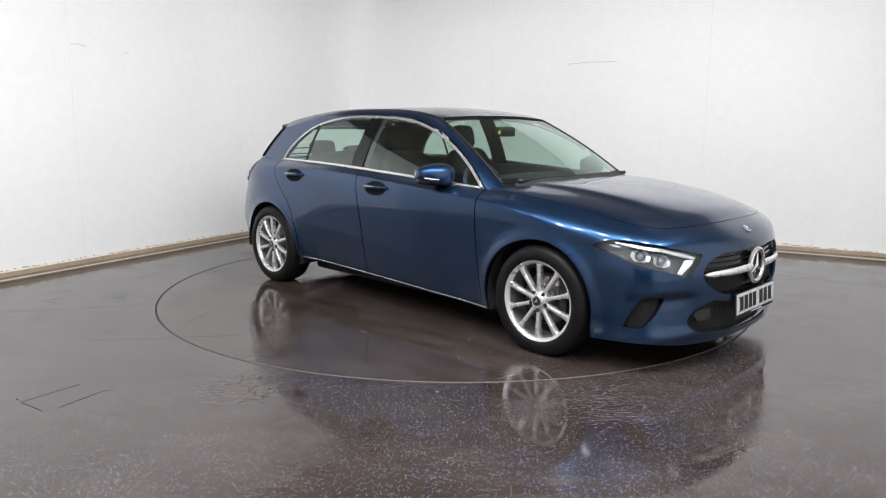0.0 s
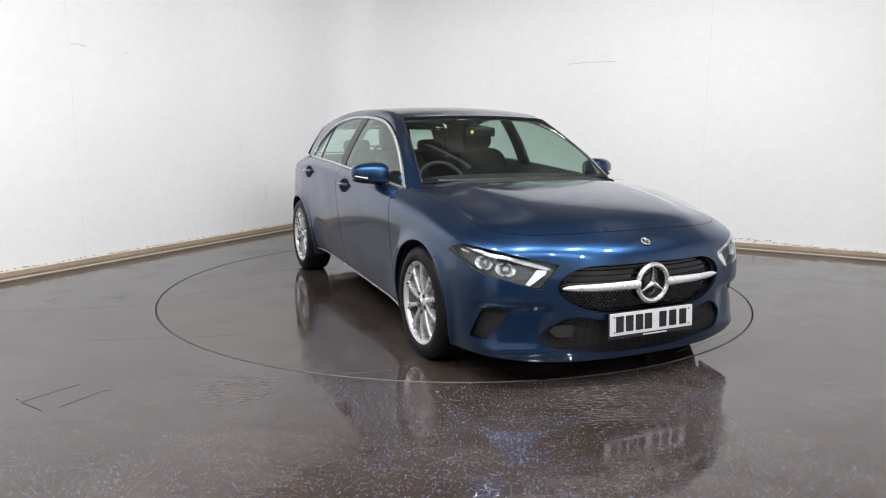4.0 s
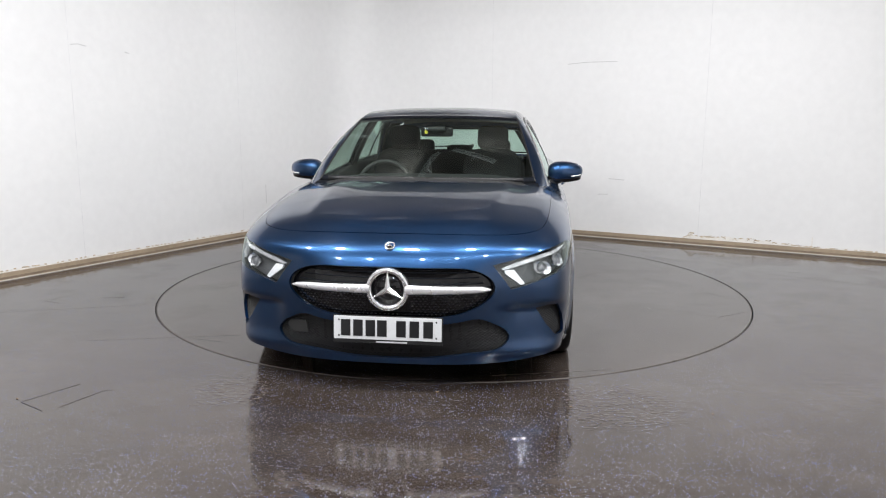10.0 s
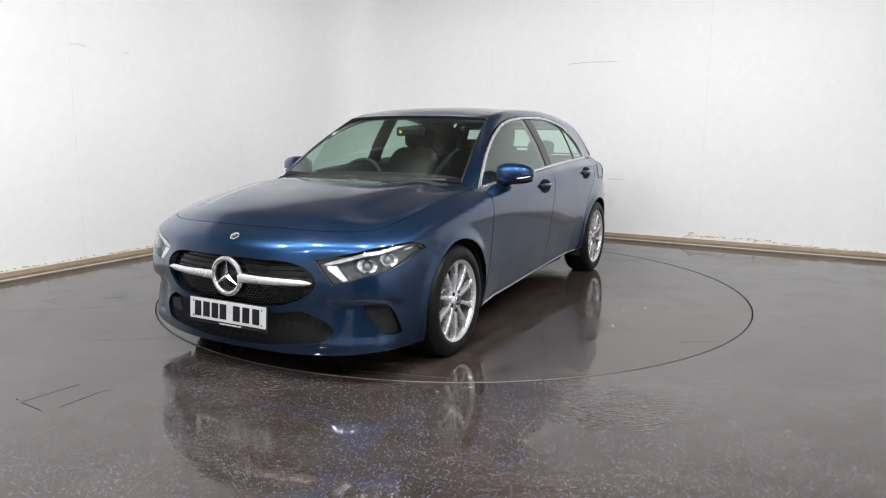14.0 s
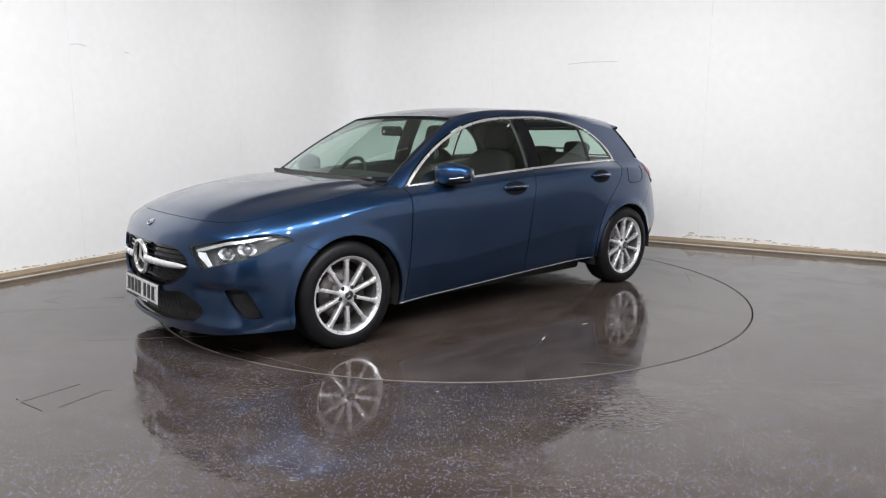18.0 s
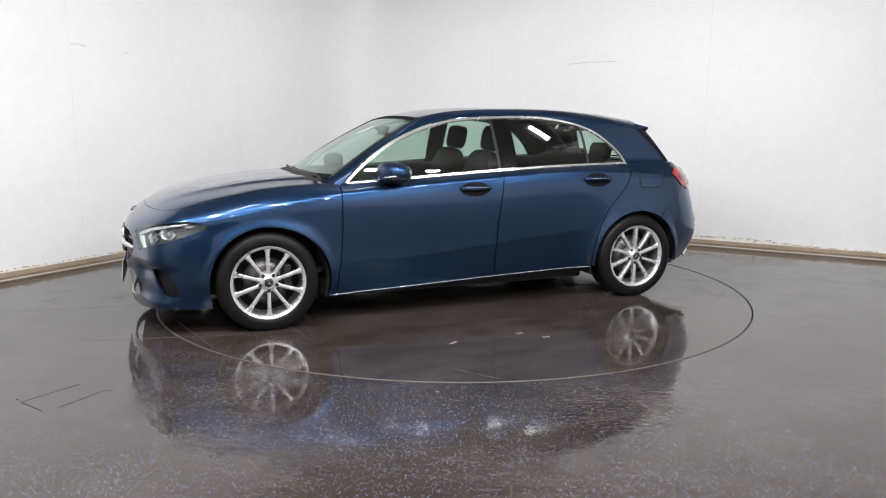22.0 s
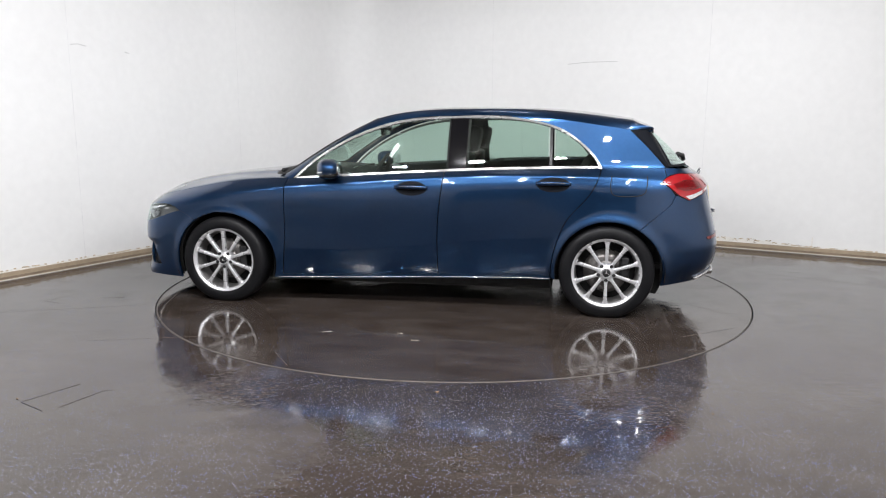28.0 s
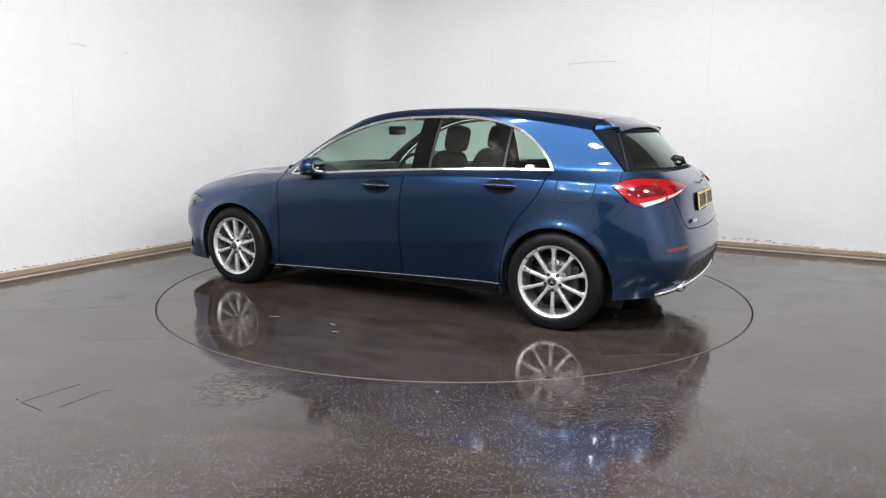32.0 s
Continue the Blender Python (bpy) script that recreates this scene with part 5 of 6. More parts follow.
def nose():
    g = panel("grille_backing", BODY, ENDS["grille"], GLOSSBLACK, CAR, step=0.03, out=-0.035, rim=0, label="black grille insert")
    # small studs in slanting rows on the lower grille
    verts, faces = [], []
    for r in range(9):
        z = 0.388 + 0.0135 * r
        for k in range(-24, 25):
            y = 0.021 * (k + 0.5 * (r % 2))
            if abs(y) < 0.115 and z > 0.40:
                continue
            q = nose_poly([(y, z)])
            if not inside(ENDS["grille"], q)[0] or z > 0.49:
                continue
            P, N = BODY(q)
            p = P[0] - 0.030 * N[0]
            o = len(verts)
            verts += [p + np.array([0.006, 0, 0]), p + np.array([0, 0.007, 0]), p + np.array([0, 0, 0.0035]), p - np.array([0, 0.007, 0]), p - np.array([0, 0, 0.0035])]
            faces += [(o, o + 1, o + 2), (o, o + 2, o + 3), (o, o + 3, o + 4), (o, o + 4, o + 1)]
    mesh_ob("grille_studs", verts, faces, STUD, g, smooth=False, label="rows of small dull grille studs")
    for z in (0.545, 0.575, 0.602):
        line, n = BODY(nose_poly([(y, z) for y in np.linspace(-0.46 + (z - 0.545) * 0.8, 0.46 - (z - 0.545) * 0.8, 31)]))
        v, f = tube(line - 0.030 * n, 0.006, 6, 0.5)
        mesh_ob("grille_slat", v, f, CUP, g)
    for sgn in (1, -1):
        ys = np.linspace(0.085, 0.485, 22) * sgn
        verts, faces = [], []
        for i, y in enumerate(ys):
            s = i / 21
            P, N = BODY(nose_poly([(y, 0.518 - 0.004 * s)]))
            hgt = (0.037 - 0.012 * s) * (1 if s < 0.8 else math.sqrt(max(0.05, 1 - ((s - 0.8) / 0.2) ** 2)))
            for k in range(12):
                a = 2 * math.pi * k / 12
                verts.append(P[0] + N[0] * (-0.006 + 0.013 * math.cos(a)) + np.array([0, 0, hgt * 0.62 * math.sin(a)]))
        for i in range(21):
            for k in range(12):
                faces.append((i * 12 + k, i * 12 + (k + 1) % 12, (i + 1) * 12 + (k + 1) % 12, (i + 1) * 12 + k))
        faces.append(tuple(range(252, 264)))
        mesh_ob("grille_bar", verts, faces, SATIN, g, label="satin silver grille bar")
    emblem(g, (2.218, 0, 0.516), 0.091, 0.0140)
    # lower intakes
    lo = panel("intake_backing", BODY, ENDS["lower"], BLACK, CAR, step=0.04, out=-0.05, rim=0)
    lattice("intake_mesh", ENDS["lower"], 0.024, 0.0016, -0.02, BLACK, lo)
    blank = dense(nose_poly([(-0.535, 0.300), (-0.515, 0.326), (-0.425, 0.330), (-0.418, 0.270), (-0.50, 0.266)]), 0.02)
    panel("blanking_plate", BODY, blank, CABIN, lo, step=0.03, out=-0.012, rim=0.008, label="plain grey plate in the lower intake")
    for sgn in (1, -1):
        poly = ENDS["intake"] * np.array([sgn, 1])
        b = panel("corner_intake", BODY, poly, BLACK, CAR, step=0.03, out=-0.03, rim=0, label="black corner air intake with honeycomb mesh")
        lattice("intake_mesh", poly, 0.020, 0.0014, -0.018, BLACK, b)
    # headlights
    for sgn in (1, -1):
        poly = LIGHT_L * np.array([sgn, 1])
        h = panel("headlight", BODY, poly, LENS, CAR, step=0.025, out=0.001, rim=0, label="clear headlight with silver reflectors")
        h.visible_shadow = False
        panel("lamp_bowl", BODY, poly, LAMPGREY, h, step=0.03, out=-0.045, rim=0)
        # frosted running light down the inner end, and a long brow along the top
        M = np.array([sgn, 1])
        a = nose_poly([(0.596, 0.603), (0.552, 0.603), (0.556, 0.585), (0.632, 0.527), (0.650, 0.534)]) * M
        panel("running_light", BODY, a, WHITELENS, h, step=0.02, out=-0.014, rim=0.012, label="frosted running light strip")
        brow = np.concatenate([side_poly([(1.815, 0.696), (1.90, 0.692)]), nose_poly([(0.725, 0.672), (0.603, 0.636), (0.535, 0.612), (0.548, 0.603), (0.61, 0.618), (0.72, 0.652)]), side_poly([(1.93, 0.672), (1.86, 0.686)])]) * M
        panel("brow_reflector", BODY, brow, REFLECTOR, h, step=0.02, out=-0.012, rim=0.01)
        short = side_poly([(1.785, 0.682), (1.84, 0.676), (1.845, 0.668), (1.80, 0.672)]) * M
        panel("marker_reflector", BODY, short, REFLECTOR, h, step=0.02, out=-0.014, rim=0.008)
        for y, z, r in ((0.812, 0.632, 0.026), (0.735, 0.606, 0.026)):
            q = side_poly([(1.945, z)]) if y > 0.78 else nose_poly([(y, z)])
            P, N = BODY(q * M)
            mm = Matrix.Translation(P[0] - 0.030 * N[0]) @ Vector(N[0]).to_track_quat("Y", "Z").to_matrix().to_4x4()
            v, f = lathe([(r * 1.1, 0.012), (r * 1.12, -0.004), (r * 0.92, 0.002), (r * 0.9, -0.014), (r * 0.85, -0.006), (r * 0.6, 0.004), (r * 0.3, 0.009), (0.0005, 0.010)], 24)
            mesh_ob("projector", [mm @ Vector(p) for p in v], f, PROJECTOR, h, label="grey projector lens")
            # faceted bright cup round the lens: a ring of flat blades, higher on the sides
            verts, faces = [], []
            for k in range(10):
                a0 = 2 * math.pi * k / 10
                reach = r * (1.70 if k % 5 in (0, 1) else 1.40)
                verts += [mm @ Vector((r * 1.08 * math.cos(a0), 0.004, r * 1.08 * math.sin(a0))), mm @ Vector((reach * 1.15 * math.cos(a0), 0.018 - 0.006 * (k % 2), reach * 0.95 * math.sin(a0)))]
            for k in range(10):
                j = (k + 1) % 10
                if k not in (2, 7):
                    faces.append((2 * k, 2 * k + 1, 2 * j + 1, 2 * j))
            mesh_ob("reflector_cup", verts, faces, REFLECTOR, h, smooth=False, label="faceted bright reflector")
    # plate on its backing
    pm = Matrix.Translation((2.230, 0, 0.325)) @ Matrix.Rotation(radians(-4), 4, "Y")
    number_plate(pm, 0.520, 0.111, WHITEPLATE)
    P, N = BODY(nose_poly([(0.0, 0.712)]))
    emblem(CAR, P[0] + N[0] * 0.004, 0.022, 0.004, -55)


def number_plate(pm, wide, high, material, y_dir=1):
    edge = (0.012, 0.022) if material is WHITEPLATE else (0.003, 0.003)
    bm = box_bm((0.006, wide + edge[0], high + edge[1]), (-0.006, 0, -edge[1] / 5), 0.001)
    bmesh.ops.transform(bm, matrix=pm, verts=bm.verts)
    plate = part("number_plate", bm, BLACK, CAR, "number plate with plain black bars")
    bm = box_bm((0.004, wide, high), (0, 0, 0.003), 0.0012)
    bmesh.ops.transform(bm, matrix=pm, verts=bm.verts)
    part("plate_face", bm, material, plate)
    xs = [-0.202, -0.142, -0.082, -0.026, 0.066, 0.130, 0.196]
    for x in xs:
        bm = box_bm((0.003, 0.046 if wide > 0.5 else 0.040, 0.079), (0.002, y_dir * x * wide / 0.52, 0.003))
        bmesh.ops.transform(bm, matrix=pm, verts=bm.verts)
        part("plate_bar", bm, INK, plate)
    for y in (-0.235, 0.235):
        for z in (-0.036, 0.040):
            bm = box_bm((0.003, 0.008, 0.008), (0.002, y, z), 0.001)
            bmesh.ops.transform(bm, matrix=pm, verts=bm.verts)
            part("plate_screw", bm, INK, plate)
    bm = box_bm((0.003, 0.15, 0.007), (-0.003, 0.02, -high / 2 - 0.008))
    bmesh.ops.transform(bm, matrix=pm, verts=bm.verts)
    part("plate_bar", bm, WHITEPLATE, plate)


nose()


# ---- mirrors, wipers, spoiler, sills ----
def super_ball(size, at, e=0.75, n=20, m=28, shape=None):
    verts, faces = [], []

    def p(c, k):
        return math.copysign(abs(c) ** k, c)
    for i in range(n + 1):
        a = -math.pi / 2 + math.pi * i / n
        for j in range(m):
            b = 2 * math.pi * j / m
            v = Vector((p(math.cos(a), e) * p(math.cos(b), e), p(math.cos(a), e) * p(math.sin(b), e), p(math.sin(a), e)))
            v = Vector((v.x * size[0] / 2, v.y * size[1] / 2, v.z * size[2] / 2))
            verts.append((shape(v) if shape else v) + Vector(at))
    for i in range(n):
        for j in range(m):
            faces.append((i * m + j, i * m + (j + 1) % m, (i + 1) * m + (j + 1) % m, (i + 1) * m + j))
    return verts, faces


for sgn in (1, -1):
    def mirror_shape(v, s=sgn):
        t = s * v.y / 0.20
        return Vector((v.x * (1 - 0.25 * t) - 0.05 * t * (1 if t > 0 else 0.5), v.y, v.z * (1 - 0.28 * t) + 0.004 * t))
    v, f = super_ball((0.165, 0.235, 0.138), (0.555, sgn * 0.897, 0.978), 0.78, shape=mirror_shape)
    mir = mesh_ob("door_mirror", v, f, PAINT, CAR, label="blue door mirror on a black foot")
    v, f = super_ball((0.150, 0.225, 0.062), (0.552, sgn * 0.893, 0.938), 0.7, shape=mirror_shape)
    mesh_ob("lower_shell", v, f, GLOSSBLACK, mir, label="black lower mirror shell")
    v, f = tube([(0.625, sgn * 0.785, 0.905), (0.605, sgn * 0.81, 0.910), (0.575, sgn * 0.85, 0.915), (0.545, sgn * 0.88, 0.925)], 0.024, 10, 0.8)
    mesh_ob("mirror_foot", v, f, GLOSSBLACK, mir, label="black mirror foot")
    v, f = super_ball((0.030, 0.190, 0.100), (0.484, sgn * 0.890, 0.975), 0.55, shape=mirror_shape)
    mesh_ob("mirror_glass", v, f, MIRROR, mir, label="mirror glass")
    v, f = tube([(0.625, sgn * 0.935, 0.951), (0.610, sgn * 0.972, 0.955), (0.580, sgn * 0.995, 0.960), (0.545, sgn * 1.006, 0.964)], 0.0035, 8)
    mesh_ob("turn_signal", v, f, WHITELENS, mir)
    # sill strip
    xs = np.linspace(0.958, -0.99, 40)
    w = BODY.at_x(xs, 0.22 + 0 * xs)
    P, N = BODY(np.stack([w, BODY.bottom(w) + 0.012], 1))
    v, f = tube((P + 0.002 * N) * np.array([1, sgn, 1]), 0.0026, 6)
    mesh_ob("sill_strip", v, f, TRIM, CAR, label="bright strip along the sill")
    sillq = np.concatenate([np.stack([w, BODY.bottom(w) + 0.001], 1), np.stack([w, BODY.bottom(w) + 0.033], 1)[::-1]])
    panel("sill", BODY, sillq * np.array([sgn, 1]), PAINT, CAR, step=0.03, rim=0.03)
    # wipers at the foot of the windscreen
for y0, y1 in ((0.62, 0.02), (-0.05, -0.62)):
    pts = [(0.995 + 0.06 * (1 - abs(y) / 0.62), y, 0.952 - 0.004 * abs(y)) for y in np.linspace(y0, y1, 12)]
    v, f = tube(pts, 0.009, 6, 1.6)
    mesh_ob("wiper", v, f, BLACK, CAR, label="black windscreen wiper")
cowl = []
for a in np.linspace(-1, 1, 31):
    x_c = 1.075 - 0.14 * a * a
    cowl.append([(x_c - 0.03, a * 0.70, 0.934), (x_c + 0.02, a * 0.715, 0.922), (x_c + 0.06, a * 0.72, 0.90)])
sheet("cowl", cowl, CUP, CAR, "black cowl panel", 0.004)


def spoiler():
    """The roof's overhanging tail with a thin trailing edge."""
    a = np.linspace(-1, 1, 31)
    rows = []
    for s, z, yw, dz in ((0.0, 1.3445, 0.508, 0.019), (0.35, 1.326, 0.528, 0.024), (0.7, 1.308, 0.543, 0.028), (1.0, 1.290, 0.548, 0.030)):
        x = -1.5215 - 0.1350 * s - 0.03 * (1 - a * a)
        row = np.stack([x, a * yw, z - dz * np.abs(a) ** 2.4], 1)
        skirt = []
        for sg in (-1, 1):
            tip = np.array([x[0] + 0.019 * (1 - s), sg * (0.586 - 0.030 * s), 1.258 + 0.010 * s])
            top = row[0 if sg < 0 else -1]
            mid = (top + tip) / 2 + np.array([0, sg * 0.012, 0.012])
            skirt.append([tip, (tip + mid) / 2 + np.array([0, sg * 0.003, 0.002]), mid])
        rows.append(np.concatenate([skirt[0], row, skirt[1][::-1]]))
    edge = rows[-1]
    rows.append(edge + np.array([-0.006, 0, -0.010]))
    rows.append(edge + np.array([0.010, 0, -0.022]))
    rows.append(edge + np.array([0.10, 0, -0.030]))
    sheet("roof_spoiler", rows, PAINT, CAR, "blue roof spoiler lip")
    for sgn in (1, -1):
        # from the rear edge of the upper quarter round to the side of the rear window
        edge = smooth_line([(-1.738, 1.008), (-1.62, 1.135), (-1.50, 1.254)], 0.01)
        pick = np.linspace(0, len(edge) - 1, RG.shape[0]).astype(int)
        a, _ = on_side(sgn)(edge[pick])
        b = RG[:, -1 if sgn > 0 else 0] + np.array([-0.002, 0, 0.002])
        bow = np.array([-0.012, 0.010 * sgn, 0.004])
        sheet("spoiler_fin", [[a[k], (2 * a[k] + b[k]) / 3 + bow, (a[k] + 2 * b[k]) / 3 + bow * 0.8, b[k]] for k in range(len(pick))], CUP, CAR, "black fin beside the rear window", 0.006)


def pane_border(name, grid, sides, bottom, top):
    """The printed black border of a pane, a little proud of it."""
    n, m = grid.shape[0] - 1, grid.shape[1] - 1
    verts = list((grid + np.array([0.0015 * (1 if grid[0, 0, 0] > 0 else -1), 0, 0.002])).reshape(-1, 3))
    faces = []
    for r in range(n):
        for k in range(m):
            a = abs((k + 0.5) / m * 2 - 1)
            s = (r + 0.5) / n
            if a > 1 - sides or s < bottom or s > 1 - top:
                o = r * (m + 1) + k
                faces.append((o, o + 1, o + m + 2, o + m + 1))
    mesh_ob(name, verts, faces, CUP, CAR, label="printed black border of the glass")


pane_border("windscreen_border", WS, 0.02, 0.05, 0.06)
pane_border("rear_window_border", RG, 0.08, 0.06, 0.10)
for grid, nm in ((WS, "windscreen_seal"), (RG, "rear_window_seal")):
    for k in (0, -1):
        v, f = tube(grid[:, k] + np.array([0, 0, 0.001]), 0.006, 6)
        mesh_ob(nm, v, f, BLACK, CAR)


spoiler()


# ---- tail details ----
def tail_details():
    pm = Matrix.Translation((-2.108, 0, 0.805)) @ Matrix.Rotation(radians(180), 4, "Z") @ Matrix.Rotation(radians(-8), 4, "Y")
    number_plate(pm, 0.520, 0.111, YELLOWPLATE)
    v, f = tube([(-1.955, 0.02, 1.035), (-1.945, 0.04, 1.066), (-1.90, 0.08, 1.078)], 0.018, 10)
    wip = mesh_ob("rear_wiper", v, f, BLACK, CAR, label="black rear wiper")
    v, f = tube([(-1.915, 0.06, 1.072), (-1.885, -0.16, 1.072), (-1.845, -0.34, 1.068)], 0.008, 6)
    mesh_ob("wiper_blade", v, f, BLACK, wip)
    wr = BODY.w1
    low = nose_poly([(0.58, 0.30), (0.52, 0.42), (0.40, 0.440), (0.0, 0.440)], True)
    poly = np.concatenate([low, np.stack([2 * wr - low[:, 0], low[:, 1]], 1)[::-1][1:], [[2 * wr - low[0, 0], 0.262], [low[0, 0], 0.262]]])
    panel("rear_valance", TAIL, poly, BLACK, CAR, step=0.04, out=0.004, rim=0.01, label="black lower rear valance")
    q = nose_poly([(0.70, 0.258), (0.62, 0.290), (0.45, 0.300), (0.0, 0.300)], True)
    q = np.concatenate([q, np.stack([2 * wr - q[:, 0], q[:, 1]], 1)[::-1][1:]])
    P, N = TAIL(q)
    P = smooth_line(P, 0.03)
    v, f = tube(P - np.array([0.012, 0, 0]), 0.013, 8)
    mesh_ob("rear_chrome_strip", v, f, CHROME, CAR, label="chrome strip under the tail")
    for sgn in (1, -1):
        m = Matrix.Translation((-2.10, sgn * 0.52, 0.300)) @ Matrix.Rotation(radians(90), 4, "Z")
        v, f = lathe([(0.030, 0.0), (0.046, 0.0), (0.050, -0.006), (0.050, -0.05), (0.030, -0.04)], 28)
        mesh_ob("exhaust_trim", [m @ Vector((p[0] * 1.8, p[1], p[2] * 0.75)) for p in v], f, CHROME, CAR, label="chrome exhaust trim")
        q = nose_poly([(0.740, 0.553), (0.56, 0.573), (0.57, 0.548), (0.735, 0.536)], True)
        if sgn < 0:
            q = mirrored(q)
        panel("reflector", BODY, q, DEEPRED, CAR, step=0.02, out=0.004, rim=0.004, label="red rear reflector")
    bm = box_bm((0.012, 0.10, 0.022), (-2.115, 0.40, 0.700), 0.003)
    part("model_badge", bm, CHROME, CAR, "chrome model badge drawn as a plain bar")
    emblem(GATE, (-2.074, 0, 0.93), 0.042, 0.005, 165, False)
    v, f = tube([(-1.80, 0.52, 0.245), (-1.83, 0.30, 0.235), (-1.83, -0.30, 0.235), (-1.80, -0.52, 0.245)], 0.075, 14, 0.8)
    mesh_ob("exhaust_silencer", v, f, STEEL, CAR, label="dull steel exhaust silencer")
    v, f = tube([(-1.25, -0.45, 0.21), (-1.25, 0.45, 0.21)], 0.035, 10)
    mesh_ob("rear_axle", v, f, DARK, CAR)


tail_details()


# ---- cabin ----
def cushion(name, size, at, tilt, parent, material=SEAT, e=0.5, label=""):
    v, f = super_ball(size, (0, 0, 0), e)
    m = Matrix.Translation(at) @ Matrix.Rotation(radians(tilt), 4, "Y")
    return mesh_ob(name, [m @ p for p in v], f, material, parent, label=label)


def cabin():
    for y in (0.36, -0.36):
        s = cushion("front_seat", (0.52, 0.50, 0.16), (0.10, y, 0.46), -6, CAR, label="black front seat with headrest")
        cushion("seat_back", (0.15, 0.47, 0.62), (-0.26, y, 0.80), -18, s)
        cushion("headrest", (0.11, 0.25, 0.19), (-0.40, y, 1.185), -12, s)
        for d in (-0.06, 0.06):
            v, f = tube([(-0.36, y + d, 1.03), (-0.385, y + d, 1.15)], 0.006, 6)
            mesh_ob("headrest_post", v, f, STEEL, s)
    b = cushion("rear_bench", (0.50, 1.25, 0.18), (-0.90, 0, 0.50), -6, CAR, label="black rear bench seat")
    cushion("bench_back", (0.16, 1.25, 0.58), (-1.22, 0, 0.78), -20, b)
    for y in (0.36, 0, -0.36):
        cushion("rear_headrest", (0.09, 0.24, 0.13 if y else 0.08), (-1.36, y, 1.085 if y else 1.06), -12, b)
    v, f = super_ball((0.66, 1.42, 0.36), (0.84, 0, 0.785), 0.5)
    mesh_ob("dashboard", v, f, CABIN, CAR, label="dark dashboard")
    c = Vector((0.50, -0.36, 0.86))
    v, f = ring_mesh([Vector((0, 0.185 * math.cos(a), 0.185 * math.sin(a))) for a in np.linspace(0, 2 * math.pi, 40, endpoint=False)], 0.015)
    m = Matrix.Translation(c) @ Matrix.Rotation(radians(-24), 4, "Y")
    st = mesh_ob("steering_wheel", [m @ p for p in v], f, CABIN, CAR, label="black steering wheel")
    for a in (180, 0, 270):
        v, f = tube([(0.0, 0.03 * math.cos(radians(a)), 0.03 * math.sin(radians(a))), (0, 0.18 * math.cos(radians(a)), 0.18 * math.sin(radians(a)))], 0.016, 8)
        mesh_ob("wheel_spoke", [m @ Vector(p) for p in v], f, CABIN, st)
    cushion("airbag_hub", (0.05, 0.14, 0.12), tuple(m @ Vector((0, 0, 0))), -24, st, CABIN)
    part("screen_binnacle", box_bm((0.02, 0.62, 0.11), (0.60, -0.18, 0.900), 0.006, Matrix.Rotation(radians(-10), 4, "Y")), GLOSSBLACK, CAR, "wide black display")
    bm = box_bm((0.03, 0.23, 0.065), (0.36, 0, 1.235), 0.012)
    rm = part("rear_view_mirror", bm, GLOSSBLACK, CAR, "black interior mirror", True)
    v, f = lathe([(0.0005, 0.0), (0.013, 0.0)], 20)
    mesh_ob("sticker", [(0.378, p[0] - 0.075, p[2] + 1.235) for p in v], f, YELLOW, rm, smooth=False)
    v, f = tube([(0.372, 0, 1.250), (0.385, 0, 1.268)], 0.016, 8)
    mesh_ob("mirror_stem", v, f, BLACK, rm)
    part("sensor_housing", box_bm((0.09, 0.13, 0.03), (0.365, 0, 1.258), 0.01), CABIN, CAR)
    # trims below the windows, floor, roof lining
    for sgn in (1, -1):
        xs = np.linspace(0.9, -1.7, 30)
        P, N = glass_side(np.stack([xs, BELT(xs) - 0.004], 1))
        g = [[(p[0], sgn * (p[1] - 0.012), p[2]), (p[0], sgn * (p[1] - 0.085), p[2] - 0.01), (p[0], sgn * (p[1] - 0.10), p[2] - 0.30), (p[0], sgn * (p[1] - 0.10), 0.32)] for p in P]
        sheet("door_trim", g, CABIN, CAR, "dark inner door trim")
        g = []
        for x in np.linspace(-0.258, -0.410, 4):
            g.append([np.array([x, sgn * (glass_side(np.array([[x, z]]))[0][0, 1] - 0.035), z]) for z in np.linspace(0.95, 1.35, 8)])
        sheet("pillar_trim", g, CABIN, CAR, thick=0.01)
        g = []
        for x in np.linspace(-1.10, -1.66, 10):
            zt = 1.30 if x > -1.45 else 1.30 - (-1.45 - x) * 1.2
            zf = float(np.interp(x, [-1.315, -1.2, -1.05], [1.0, 1.15, 1.25]))
            g.append([np.array([x, sgn * (glass_side(np.array([[x, z]]))[0][0, 1] - 0.03), z]) for z in np.linspace(zf + 0.01, max(zt, zf + 0.02), 6)])
        sheet("rear_pillar_trim", g, CABIN, CAR, thick=0.01)
    g = []
    for x in np.linspace(0.24, -1.50, 24):
        e = EDGE_IN[np.argmin(np.abs(EDGE_IN[:, 0] - x))]
        a = np.linspace(-1, 1, 13)
        mid = float(ROOF_MID(min(x, 0.22))[0])
        g.append(np.stack([0 * a + x, a * (e[1] + 0.03), mid - 0.03 - (mid - e[2] + 0.008) * np.abs(a) ** 2.4], 1))
    sheet("headliner", g, LINEN, CAR, "pale grey roof lining")
    part("cabin_floor", box_bm((3.2, 1.4, 0.03), (-0.2, 0, 0.33)), CABIN, CAR)
    part("parcel_shelf", box_bm((0.42, 1.2, 0.02), (-1.62, 0, 0.97), 0.004), CABIN, CAR)


cabin()

# everything on the car is set where it stands on the turntable
for ob in CAR.children:
    if not ob.name.startswith("wheel") or ob.name.startswith("wheel_arch"):
        ob.matrix_local = SEAT_AT @ ob.matrix_local


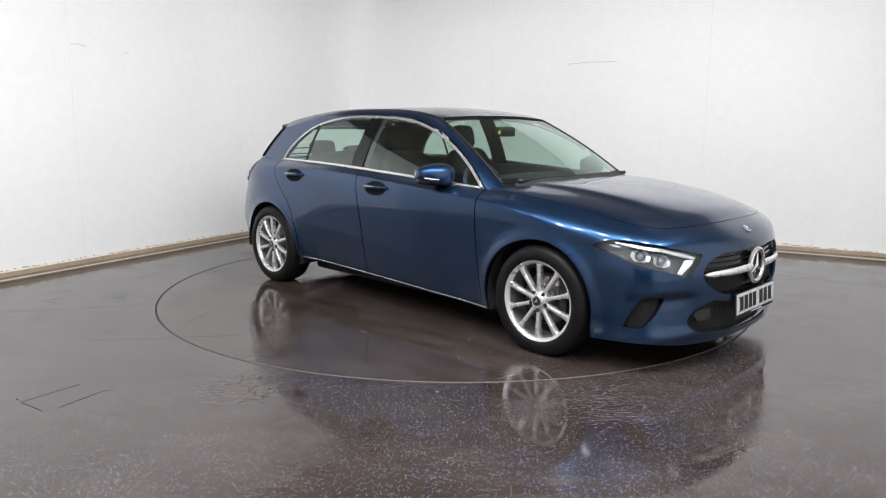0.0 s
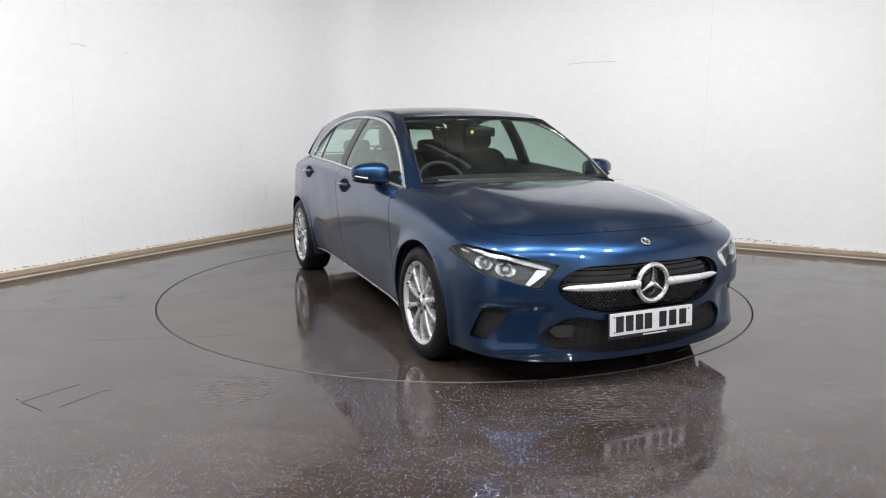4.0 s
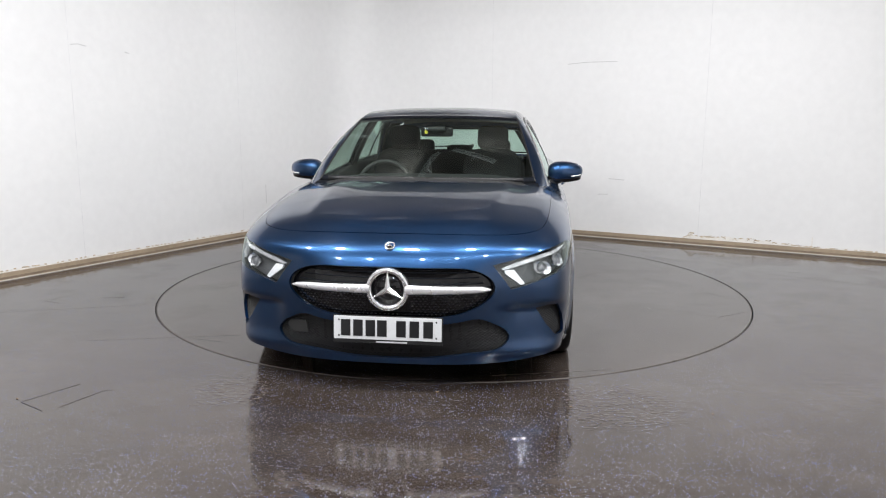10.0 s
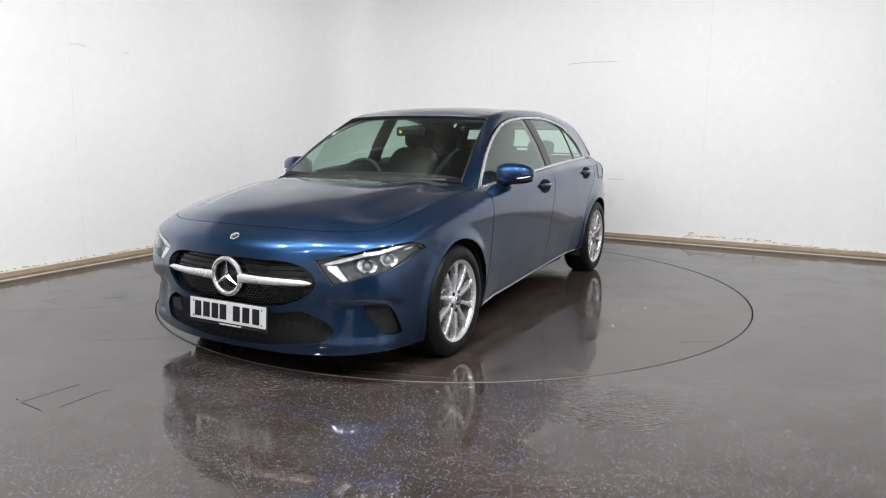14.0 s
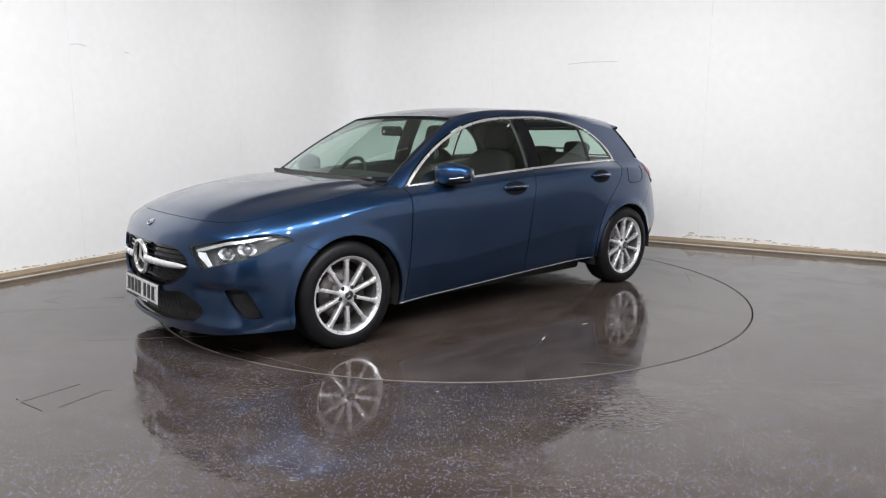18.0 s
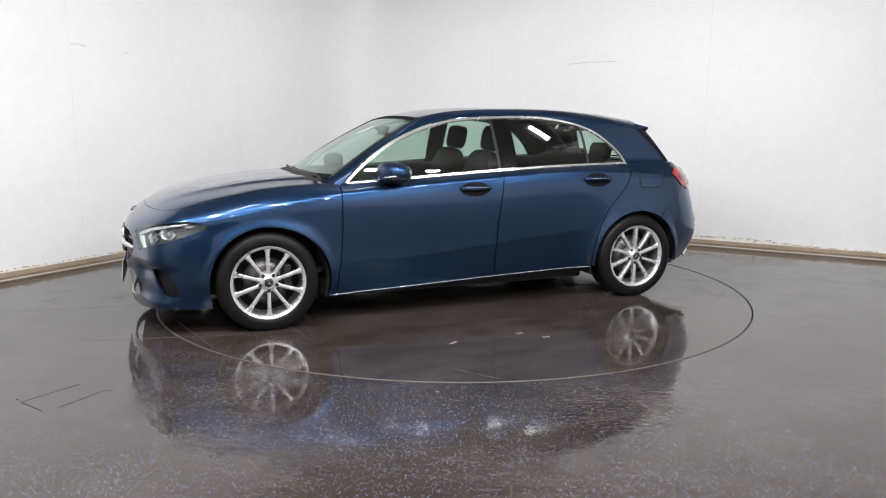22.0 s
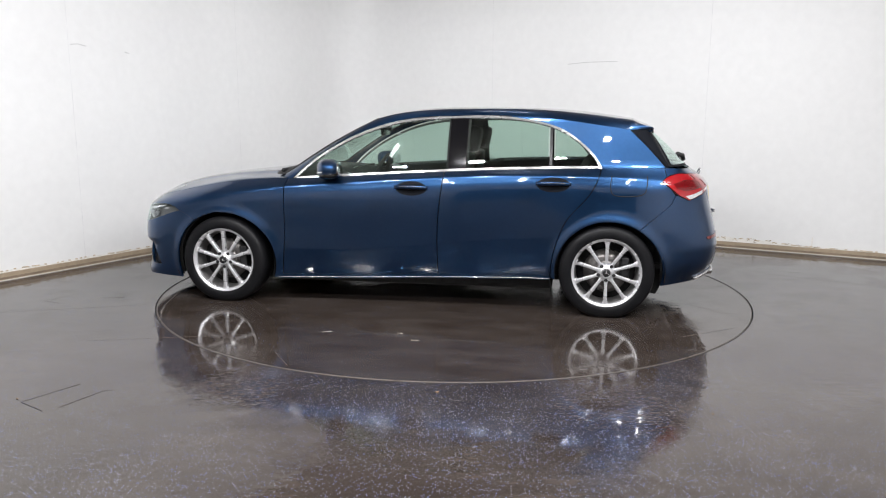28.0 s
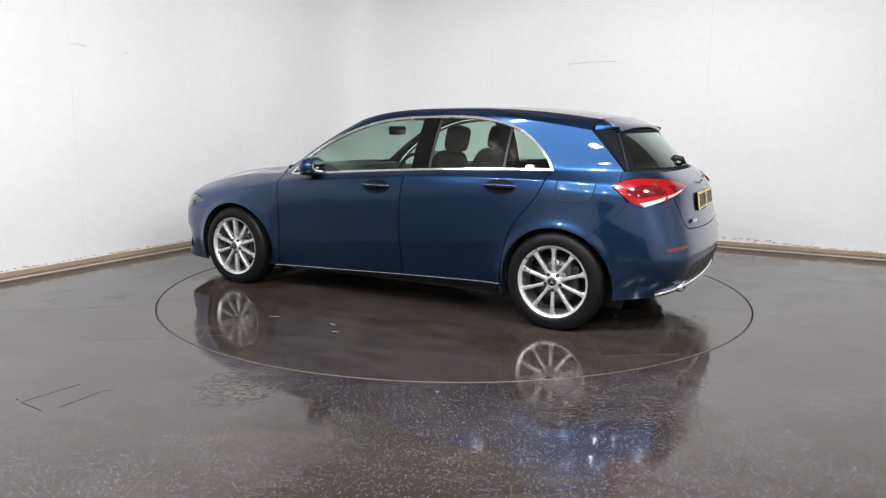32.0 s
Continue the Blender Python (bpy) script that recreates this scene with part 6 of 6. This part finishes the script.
def motions():
    """The turntable carries the car round, a little over five degrees a second."""
    turn = [(0, -43.68), (3, -59.20), (6, -74.81), (9, -90.61), (12, -106.43), (15, -122.33), (18, -137.78), (21, -153.07), (24, -168.32), (27, -183.38), (30, -198.33), (32.0, -208.37)]
    rows = [(t, pose(0, 0, 0, 0, 0, a)) for t, a in turn]
    walk(TURNTABLE, rows)
    walk(CAR, rows)


motions()
